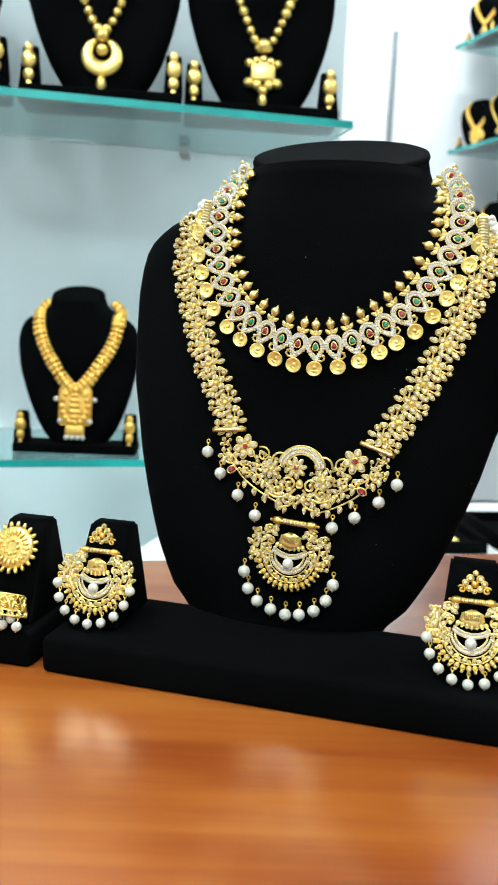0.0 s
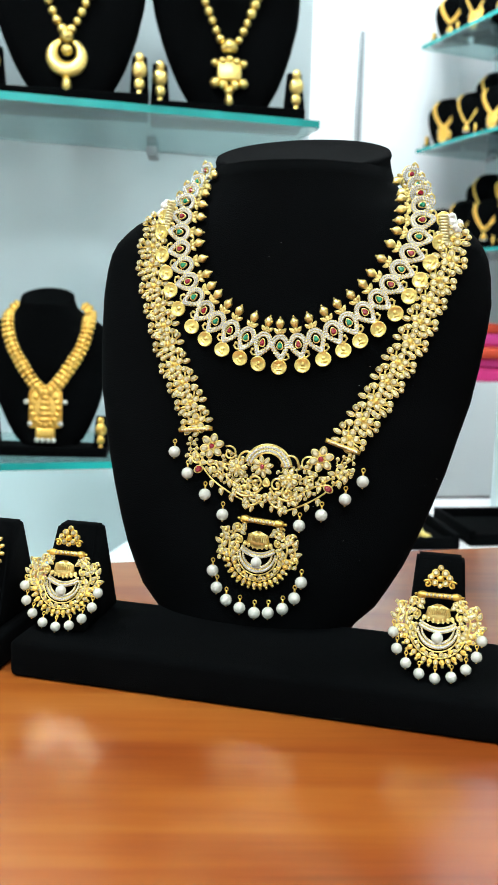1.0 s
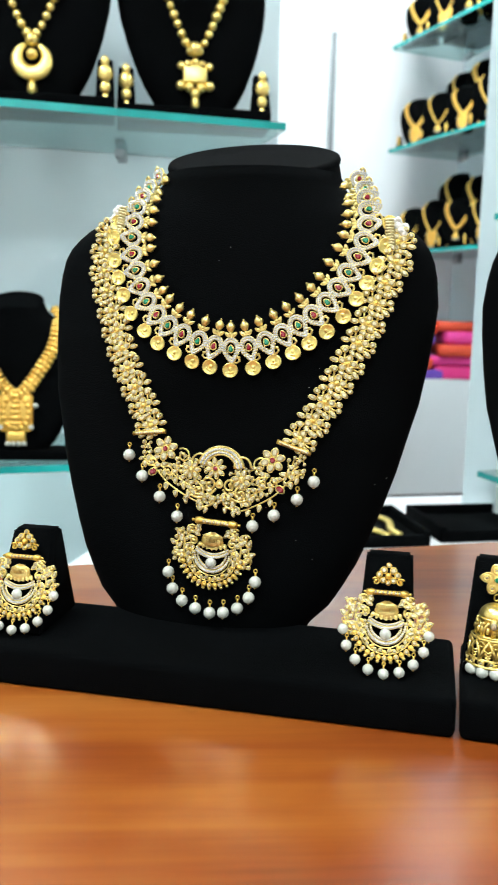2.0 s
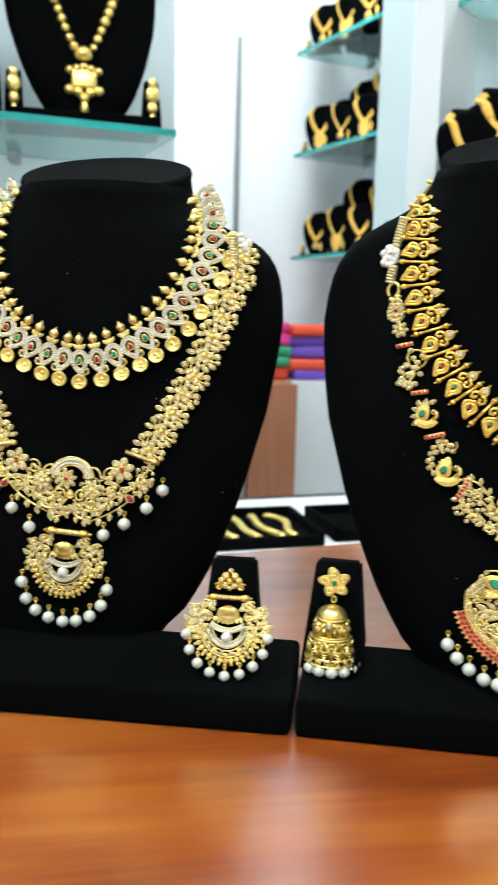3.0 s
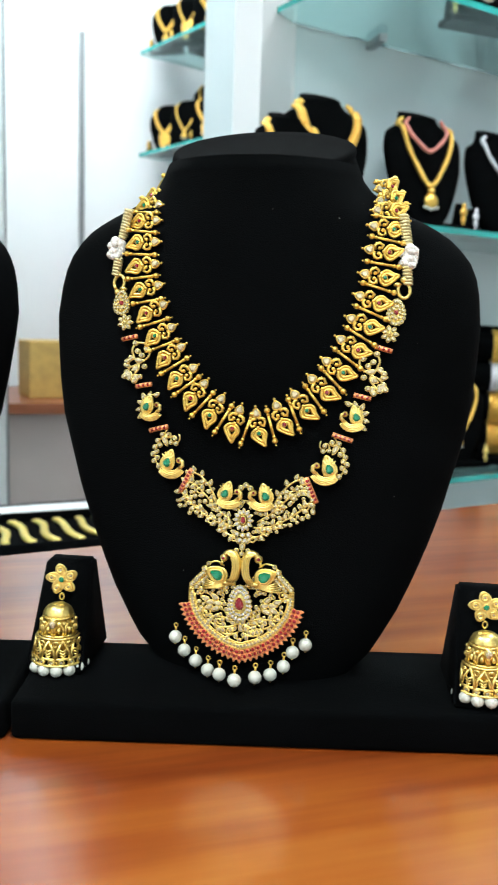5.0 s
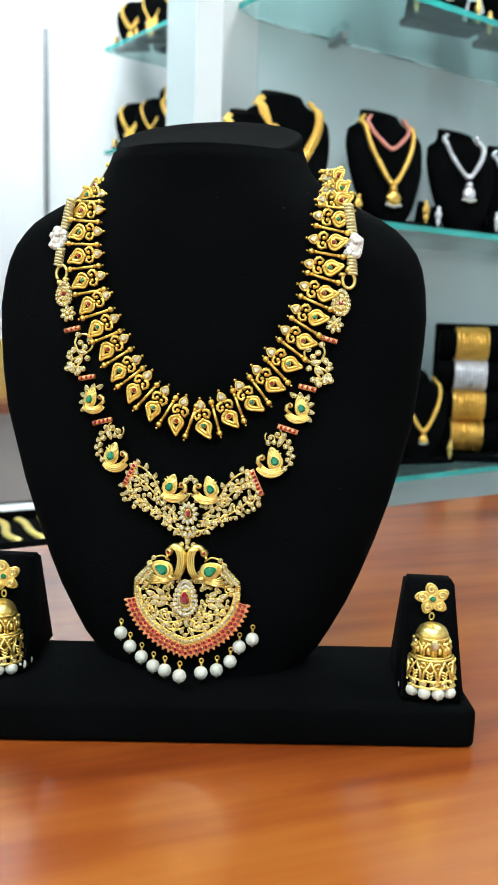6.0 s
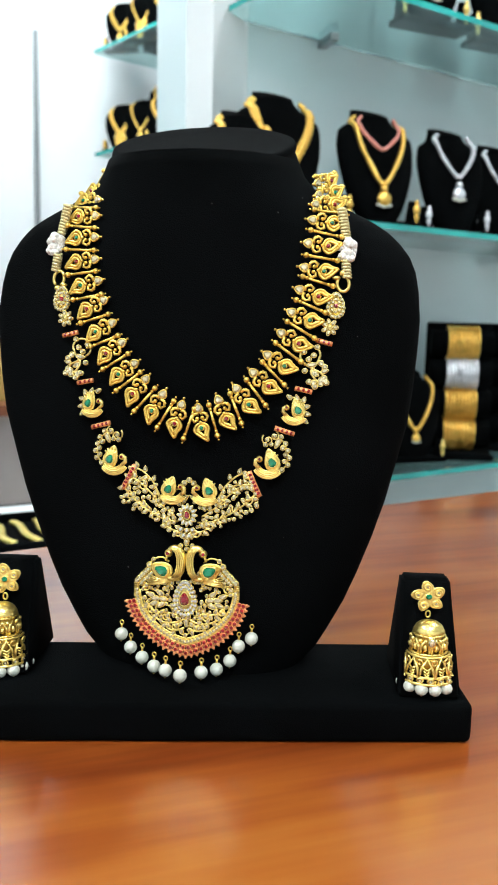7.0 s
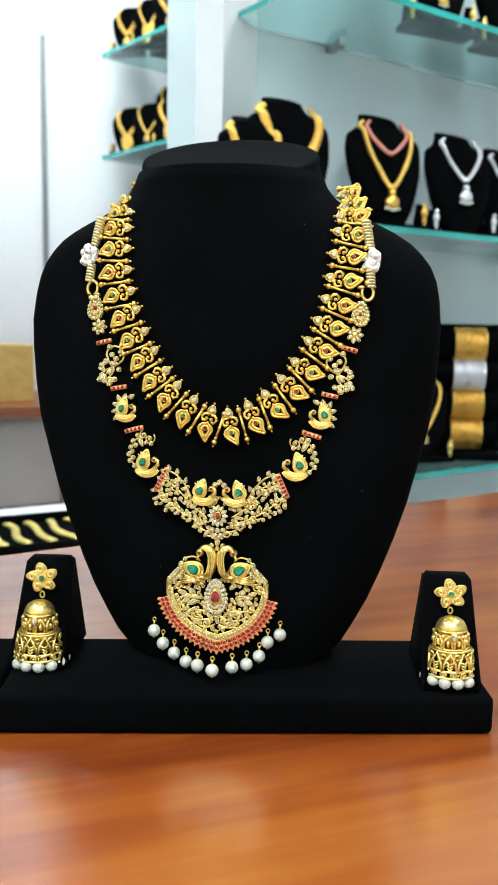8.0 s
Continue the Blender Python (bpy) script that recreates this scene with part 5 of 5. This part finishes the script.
def big_bird():
    """One of the pair: drawn for the +x side, neck towards the middle and head turned outwards."""
    bm = bmesh.new()
    neck = [(p.x, p.y, 0.0022) for p in smooth_line(((0.0088, 0.0228), (0.0078, 0.0256), (0.0048, 0.0262), (0.0026, 0.0235), (0.0020, 0.0190), (0.0030, 0.0140), (0.0058, 0.0108), (0.0092, 0.0106)), 4)]
    tube(bm, neck, 0.0022, 0, 10, False, 0.45)
    for k in range(4):
        tube(bm, [(x - 0.0014 + 0.0010 * k + 0.0003, y, 0.0048 - 0.0004 * abs(k - 1.5)) for x, y, z in neck[8:26:3]], 0.00045, 0, 5)
    ball(bm, 0.0090, 0.0236, 0.0018, 0.0022, 0, 10, 7)
    gem(bm, 0.0092, 0.0236, 0.0026, 0.0026, 0, 2, 0, 0, 0.0028, 0.0014, 9)
    tube(bm, [(0.0098, 0.0222, 0.002), (0.0104, 0.0196, 0.0016)], 0.0007, 0, 6)
    # leaf-shaped wing with its green stone, and the corded tail
    gem(bm, 0.0128, 0.0148, 0.0122, 0.0092, radians(24), 0, 0, 0.34, 0.0010, 0.0014, 14)
    gem(bm, 0.0126, 0.0148, 0.0090, 0.0066, radians(24), 3, 0, 0.34, 0.0022, 0.0020, 12)
    for i in range(5):
        tube(bm, [(0.0075, 0.0108 - 0.0004 * i, 0.0016), (0.0140, 0.0100 - 0.0006 * i, 0.0018), (0.0185 + 0.0004 * i, 0.0118 - 0.0012 * i, 0.0012)], 0.00055, 0, 5)
    stone_dot(bm, 0.0192, 0.0172, 0.0017)
    stone_dot(bm, 0.0172, 0.0200, 0.0013)
    tube(bm, smooth3(((0.0090, 0.0190), (0.0126, 0.0212), (0.0172, 0.0200), (0.0200, 0.0160))), 0.0005, 0, 5)
    return mesh_of("peacock", bm, [BRIGHT_GOLD, STONE, RUBY, EMERALD])


BIG_BIRD = big_bird()
for s in (-1, 1):
    part("peacock", BIG_BIRD, peahar, seat(PCX, PCZ, 1, 0.03, 0.0040) @ Matrix.Diagonal((s, 1, 1, 1)), "large gold peacock with a green stone")


def crown_mesh():
    bm = bmesh.new()
    for x, y in ((0, 0.0258), (-0.0022, 0.0238), (0.0022, 0.0238), (0, 0.0222), (0, 0.0286), (-0.0030, 0.0274), (0.0030, 0.0274)):
        stone_dot(bm, x, y, 0.0014)
    tube(bm, [(p[0], p[1], 0.0008) for p in arc(0, 0.0306, 0.0012, 0.0018, 0, 330, 10)], 0.0005, 0, 5, True)
    return mesh_of("crown", bm, [BRIGHT_GOLD, STONE])


part("crown", crown_mesh(), peahar, seat(PCX, PCZ, 1, 0.03, 0.0036), "small crown of white stones")


def red_fringe():
    bm = bmesh.new()
    for ring, (wide, deep, n, q) in enumerate(((0.0284, 0.0294, 28, 0.0026), (0.0305, 0.0319, 31, 0.0026))):
        for i in range(n):
            u = -0.85 + 1.70 * i / (n - 1)
            x, y = fan_edge(u, wide, deep)
            gem(bm, x, y, q, q, 0.4 * i, 1, 0, 0, 0.0005, 0.0012, 8)
            if ring:
                a = math.atan2(y + 0.004, x)
                gem(bm, x + 0.0020 * math.cos(a), y + 0.0020 * math.sin(a), 0.0026, 0.0018, a, 0, 0, 0.5, 0.0003, 0.0008, 8)
    for wide, deep in ((0.0273, 0.0281), (0.0294, 0.0307), (0.0316, 0.0332)):
        tube(bm, [(*fan_edge(0.85 * (-1 + i / 20), wide, deep), 0.0005) for i in range(41)], 0.0006, 0, 5)
    return mesh_of("red_fringe", bm, [CORAL, RUBY])


part("red_fringe", red_fringe(), peahar, seat(PCX, PCZ, 1, 0.03, 0.0030), "fringe of red stones in coral gold")
for x, z in ((-0.0324, 0.0384), (-0.0271, 0.0321), (-0.0206, 0.0276), (-0.0126, 0.0232), (-0.0055, 0.0211), (0.003, 0.0181), (0.0116, 0.0216), (0.0184, 0.0244), (0.0248, 0.0293), (0.029, 0.037), (0.0353, 0.0411)):
    out = max(0.0, (0.0252 - z) / 0.46)
    part("pearl", PEARL_A, peahar, seat(x, z + 0.46 * out, 1, 0, 0.0042 + out), "round white pearl")


# ---- sets on the shelves ----
def chain_mesh(name, line, r, mat, step=0.004, style="bead"):
    bm = bmesh.new()
    rows = along(line, max(6, int(len(line) * 0.02 / step)))
    rnd = random.Random(len(line))
    for x, z, dx, dz in rows:
        p, n = on_bust(x, z, r * 0.8)
        k = rnd.uniform(0.85, 1.15)
        ball(bm, p.x, p.y, p.z, r * k, 0, 8, 6)
        if style == "wide":
            a = Vector((dx, 0, dz)).normalized()
            side = n.cross(a)
            for s in (-1, 1):
                q = p + side * s * r * 1.1
                ball(bm, q.x, q.y, q.z, r * 0.7 * k, 0, 6, 4)
    return mesh_of(name, bm, [mat])


def vee(top, low, half, sag=0.25):
    """A necklace line from one shoulder over the low point to the other."""
    left = [(-half * 0.80, 0.284), (-half * 0.98, 0.270), (-half, top), (-half * 0.86, top - (top - low) * 0.30), (-half * 0.56, top - (top - low) * 0.62), (-half * 0.24, low + (top - low) * 0.10)]
    return left + [(0, low)] + [(-x, z) for x, z in left[::-1]]


def fringe_pendant(kind, mat):
    bm = bmesh.new()
    if kind == "moon":
        for i in range(22):
            a = radians(125 + 290 * i / 21)
            k = math.sin(math.pi * (i + 0.5) / 22)
            ball(bm, 0.0145 * math.cos(a), 0.0145 * math.sin(a), 0.002, 0.003 + 0.0055 * k, 0, 8, 6, 1, 1, 0.5)
        ball(bm, 0, 0.018, 0.003, 0.007, 0, 10, 7)
        ball(bm, 0, 0.004, 0.003, 0.006, 0, 10, 7)
        ball(bm, 0, -0.030, 0.003, 0.0065, 0, 10, 7, 0.8, 1.3)
    elif kind == "hang":
        ball(bm, 0, 0.026, 0.003, 0.008, 0, 10, 7)
        box(bm, (-0.013, -0.010, 0.0), (0.013, 0.012, 0.006), 0, 0.003)
        for i in range(5):
            ball(bm, -0.015 + 0.0075 * i, 0.012 - 0.002 * abs(i - 2), 0.004, 0.0045, 0, 8, 5)
        for x, y in ((-0.015, -0.012), (0.015, -0.012), (0, -0.020), (-0.006, -0.014), (0.006, -0.014)):
            ball(bm, x, y, 0.003, 0.0055, 0, 8, 6)
        ball(bm, 0, -0.030, 0.003, 0.006, 0, 8, 6, 0.8, 1.4)
    elif kind == "plaque":
        box(bm, (-0.024, -0.028, 0), (0.024, 0.028, 0.006), 0, 0.005)
        for i in range(16):
            a = 2 * math.pi * i / 16
            ball(bm, 0.019 * math.cos(a), 0.024 * math.sin(a), 0.006, 0.0048, 0, 8, 5, sz=0.6)
        for i in range(5):
            petal(bm, 0, -0.016 + 0.008 * i, 0.022 - 0.002 * i, 0.007, 0, 0, 0.008, 0.003)
        box(bm, (-0.014, -0.044, 0), (0.014, -0.028, 0.006), 0, 0.003)
        for x, y in ((-0.028, 0.010), (0.028, 0.010), (-0.022, -0.022), (0.022, -0.022), (-0.012, -0.046), (-0.004, -0.046), (0.004, -0.046), (0.012, -0.046)):
            ball(bm, x, y, 0.004, 0.0042, 1, 8, 6)
    else:
        ball(bm, 0, 0.012, 0.004, 0.008, 0, 10, 7)
        ball(bm, 0, -0.006, 0.004, 0.016, 0, 14, 8, 1, 0.9, 0.5)
        for i in range(7):
            ball(bm, -0.015 + 0.005 * i, -0.022 + 0.0012 * abs(i - 3), 0.004, 0.0035, 1, 7, 5)
    return mesh_of("pendant", bm, [mat, PEARL])


def small_ear(mat):
    bm = bmesh.new()
    for z, r in ((0.018, 0.005), (0.006, 0.0085), (-0.008, 0.006), (-0.018, 0.004)):
        ball(bm, 0, 0, z, r, 0, 9, 6, 1, 0.6, 1.1)
    return mesh_of("small_earring", bm, [mat])


SMALL_PLINTH = base_mesh(0.235, 0.075, 0.018)
ORANGE_GOLD = plain("orange_gold", (0.95, 0.56, 0.13), 0.36, 0.92, 0.2, 300, 0.3, 0.0006)
EAR_G, EAR_S, EAR_R = small_ear(BRIGHT_GOLD), small_ear(SILVER), small_ear(ORANGE_GOLD)


def shelf_set(x, y, z, turn, s, chain, pend, label, low=0.12, extra=None, ears=EAR_G, big=1.0, group="shelf displays"):
    """A small velvet bust with its necklace, and a pair of earrings on small stands."""
    m = pose(x, y, z, 0, 0, turn) @ Matrix.Diagonal((s, s, s, 1))
    t = thing("shelf_display_bust", m, label, "display bust", group)
    part("plinth", SMALL_PLINTH, t, pose(0, -0.030, 0))
    part("bust", BUST, t)
    n = thing("shelf_necklace", m, "necklace on a small black velvet bust", "necklace", "shelf necklaces")
    part("chain", chain, n)
    if extra:
        part("second_chain", extra, n)
    if pend:
        part("pendant", pend, n, seat(0, low - 0.022 * big, 1, 0, 0.003) @ Matrix.Diagonal((big, big, big, 1)))
    if ears:
        for side in (-1, 1):
            e = new("earring_stand", STAND)
            e.matrix_world = m @ pose(side * 0.104, 0.0, 0.018) @ Matrix.Diagonal((0.9, 0.8, 1.1, 1))
            tagged(e, "small black velvet earring stand on a shelf", "earring stand", "shelf earring stands")
            q = new("shelf_earring", ears)
            q.matrix_world = m @ pose(side * 0.104, -0.018, 0.044) @ Matrix.Diagonal((1.35, 1.2, 1.4, 1))
            tagged(q, "small drop earring on a black stand", "earring", "shelf earrings")
    return t


C_BEAD = chain_mesh("bead_chain", vee(0.24, 0.098, 0.056), 0.0072, BRIGHT_GOLD, 0.0085)
C_WIDE = chain_mesh("wide_chain", vee(0.24, 0.120, 0.074), 0.0078, ORANGE_GOLD, 0.006, "wide")
C_ROPE = chain_mesh("rope_chain", vee(0.24, 0.110, 0.070), 0.0075, ORANGE_GOLD, 0.0045)
C_PINK = chain_mesh("bead_strand", vee(0.255, 0.200, 0.058), 0.0052, PINK, 0.0045)
C_SILV = chain_mesh("silver_chain", vee(0.25, 0.165, 0.062), 0.0072, SILVER, 0.0085)
P_MOON, P_HANG, P_PLAQ, P_FRING, P_SILV = fringe_pendant("moon", BRIGHT_GOLD), fringe_pendant("hang", BRIGHT_GOLD), fringe_pendant("plaque", ORANGE_GOLD), fringe_pendant("fringe", ORANGE_GOLD), fringe_pendant("drop", SILVER)

LT = 13.4


def left_at(u, back):
    p = LF + LD * u - LN * back
    return p.x, p.y


def right_at(u, back):
    p = RF + RD * u - RN * back
    return p.x, p.y


for u, pend, lab in ((-0.335, P_MOON, "black velvet bust with gold bead necklace and moon pendant"), (-0.118, P_HANG, "black velvet bust with gold bead necklace and square pendant")):
    x, y = left_at(u, 0.055)
    shelf_set(x, y, 1.356, LT - 8, 0.90, C_BEAD, pend, lab, 0.098, None, EAR_G, 1.45)
x, y = left_at(-0.56, 0.055)
shelf_set(x, y, 1.356, LT - 8, 0.90, C_BEAD, P_HANG, "black velvet bust with gold bead necklace", 0.098, None, EAR_G, 1.45)
x, y = left_at(-0.365, 0.06)
shelf_set(x, y, 0.886, LT - 12, 0.73, C_WIDE, P_PLAQ, "small velvet bust with broad gold necklace and plaque", 0.118, None, EAR_R, 1.3)
x, y = left_at(-0.66, 0.06)
shelf_set(x, y, 0.886, LT - 12, 0.73, C_WIDE, P_PLAQ, "small velvet bust with broad gold necklace and plaque", 0.118, None, EAR_R, 1.3)

# middle shelf of the receding wall
for u, s, ch, pend, ex, ears, lab in ((0.865, 0.50, C_WIDE, P_PLAQ, None, None, "black bust with broad gold necklace"),
                                     (0.935, 0.63, C_WIDE, P_PLAQ, None, None, "taller black bust with broad gold necklace and plaque"),
                                     (1.14, 0.64, C_ROPE, P_FRING, C_PINK, EAR_R, "black bust with pink beads and gold rope necklace"),
                                     (1.325, 0.62, C_SILV, P_SILV, None, EAR_S, "black bust with white stone necklace"),
                                     (1.455, 0.58, C_SILV, P_SILV, None, EAR_S, "black bust with white stone necklace"),
                                     (1.63, 0.58, C_SILV, P_SILV, None, EAR_S, "black bust with white stone necklace")):
    x, y = right_at(u, 0.07)
    shelf_set(x, y, 1.259, 4, s, ch, pend, lab, 0.11 if ch != C_SILV else 0.155, ex, ears, 1.35)
for u in (1.24, 1.42, 1.60):
    x, y = right_at(u, 0.07)
    shelf_set(x, y, 1.605, 4, 0.6, C_ROPE, P_FRING, "black bust with gold rope necklace on a high shelf", 0.10)

# far shelves, crowded with small busts
for row, z in enumerate((1.27, 1.566, 1.85)):
    a, b, c, d = AF + AD * 0.10 - AN * 0.10, AF + AD * 0.61 - AN * 0.10, AF + AD * 0.61 - AN * 0.22, AF + AD * 0.10 - AN * 0.22
    slab("display_step", [a, b, c, d], z + 0.001, z + 0.065, VELVET, "black velvet step on a far glass shelf", "", "display step")
    for i in range(5):
        p, q = AF + AD * (0.055 + 0.11 * i) - AN * 0.055, AF + AD * (0.14 + 0.10 * i) - AN * 0.15
        shelf_set(p.x, p.y, z + 0.001, -34, (0.42, 0.46, 0.44)[(i + row) % 3], (C_WIDE, C_ROPE)[i % 2], (P_FRING, P_PLAQ)[(i + row) % 2], "small black bust with gold necklace on a far shelf", 0.11, None, EAR_R, 1.3)
        shelf_set(q.x, q.y, z + 0.066, -34, (0.52, 0.46, 0.50)[(i + row) % 3], (C_ROPE, C_WIDE)[i % 2], (P_PLAQ, P_FRING)[(i + row) % 2], "black bust with gold necklace on a raised step", 0.11, None, None, 1.3)


# bangle stand on the low shelf
def bangle_mesh(r, mat, seed):
    rnd = random.Random(seed)
    bm = bmesh.new()
    n = 30
    tube(bm, [(r * math.cos(2 * math.pi * i / n), 0, r * math.sin(2 * math.pi * i / n)) for i in range(n)], 0.0031, 0, 6, True)
    for i in range(n):
        if rnd.random() < 0.6:
            a = 2 * math.pi * i / n
            ball(bm, (r + 0.0025) * math.cos(a), 0, (r + 0.0025) * math.sin(a), 0.0021, 0, 6, 4)
    return mesh_of("bangle", bm, [mat])


def bangle_stand(u, back, turn):
    x, y = right_at(u, back)
    m = pose(x, y, 0.843, 0, 0, turn) @ Matrix.Diagonal((1.06, 1.06, 1.10, 1))
    t = thing("bangle_stand", m, "black velvet bangle stand with four round arms", "bangle stand", "bangle stands")
    bm = bmesh.new()
    box(bm, (-0.060, -0.05, 0), (0.060, 0.05, 0.012), 0, 0.003)
    part("foot", mesh_of("foot", bm, [VELVET]), t)
    bm = bmesh.new()
    box(bm, (-0.058, 0.02, 0.012), (0.058, 0.045, 0.235), 0, 0.004)
    part("back_board", mesh_of("back_board", bm, [VELVET]), t)
    for i, (mat, h, lab) in enumerate(((ORANGE_GOLD, 0.05, "set of gold bangles"), (ORANGE_GOLD, 0.05, "set of orange gold bangles"), (SILVER, 0.055, "set of silver stone bangles"), (ORANGE_GOLD, 0.05, "set of patterned gold bangles"))):
        z = 0.044 + 0.052 * i
        bm = bmesh.new()
        lathe(bm, [(0.023, -0.055), (0.023, 0.055)], 0, 20)
        part("arm", mesh_of("arm", bm, [VELVET]), t, pose(0, -0.012, z, 0, 90, 0))
        g = thing("bangle_set", m @ pose(0, -0.012, z, 0, 0, 90), lab + " on a velvet arm", "bangles", "bangle sets")
        ring = bangle_mesh(0.0262, mat, i)
        for k in range(9):
            part("bangle", ring, g, pose(0, -0.0256 + 0.0064 * k, 0, 0, 37 * k, 0))


bangle_stand(1.385, 0.09, -24)
bangle_stand(1.565, 0.10, -24)
x, y = right_at(1.26, 0.08)
shelf_set(x, y, 0.843, 0, 0.55, C_ROPE, P_FRING, "small black bust with gold necklace on the low shelf", 0.11)


# trays of chains on the low cabinet
def tray(x, y, turn, w, d, seed, chains=True):
    m = pose(x, y, 0.7555, 0, 0, turn)
    t = thing("chain_tray", m, "black velvet tray laid with gold chains" if chains else "empty black velvet tray on the low cabinet", "tray", "chain trays")
    bm = bmesh.new()
    box(bm, (-w / 2, -d / 2, 0), (w / 2, d / 2, 0.010), 0, 0.002)
    for lo, hi in (((-w / 2, -d / 2, 0.008), (-w / 2 + 0.01, d / 2, 0.024)), ((w / 2 - 0.01, -d / 2, 0.008), (w / 2, d / 2, 0.024)), ((-w / 2, d / 2 - 0.01, 0.008), (w / 2, d / 2, 0.024)), ((-w / 2, -d / 2, 0.008), (w / 2, -d / 2 + 0.01, 0.018))):
        box(bm, lo, hi, 0, 0.002)
    part("tray", mesh_of("tray", bm, [VELVET]), t)
    rnd = random.Random(seed)
    for i in range(int(w / 0.034) if chains else 0):
        cx = -w / 2 + 0.03 + 0.034 * i
        bm = bmesh.new()
        ph, amp = rnd.uniform(0, 6), rnd.uniform(0.004, 0.012)
        n = 46
        for k in range(n):
            q = k / (n - 1)
            xx, yy = cx + amp * math.sin(ph + 5 * q) - 0.02 * q, -d / 2 + 0.02 + (d - 0.045) * q
            ball(bm, xx, yy, 0.0145, 0.0052, 0, 7, 5, 1.25, 1, 0.7)
            ball(bm, xx + 0.0042, yy + 0.002, 0.0145, 0.0035, 0, 6, 4)
        g = new("gold_chain", mesh_of("gold_chain", bm, [BRIGHT_GOLD]))
        g.matrix_world = m
        tagged(g, "broad gold chain lying in a black tray", "chain", "tray chains")


tray(0.205, 1.245, 7, 0.30, 0.17, 2)
tray(0.475, 1.285, 7, 0.20, 0.15, 4, False)


# cloth packets and a card box on the far counter
def packet(w, d, h):
    bm = bmesh.new()
    box(bm, (-w / 2, -d / 2, 0), (w / 2, d / 2, h), 0, h * 0.3)
    return mesh_of("packet", bm, [CLOTH])


PACKETS = [packet(0.15, 0.17, 0.030), packet(0.13, 0.16, 0.036), packet(0.16, 0.15, 0.026)]
rnd = random.Random(12)
for px in (0.44, 0.585, 0.735):
    z = 0.9205
    for k in range(5):
        me = PACKETS[(k + int(px * 10)) % 3]
        ob = new("cloth_packet", me)
        ob.matrix_world = pose(px + rnd.uniform(-0.012, 0.012), 2.31 + rnd.uniform(-0.01, 0.01), z, 0, 0, rnd.uniform(-8, 8))
        z += (0.030, 0.036, 0.026)[(k + int(px * 10)) % 3] + 0.0004
        tagged(ob, "folded bright coloured cloth packet in a stack", "cloth packet", "cloth packets")
bm = bmesh.new()
box(bm, (-0.05, -0.06, 0), (0.05, 0.06, 0.15), 0, 0.003)
ob = new("card_box", mesh_of("card_box", bm, [CARD], False))
ob.matrix_world = pose(0.262, 2.26, 0.8725, 0, 0, 12)
tagged(ob, "tan card box standing on the far counter", "box")
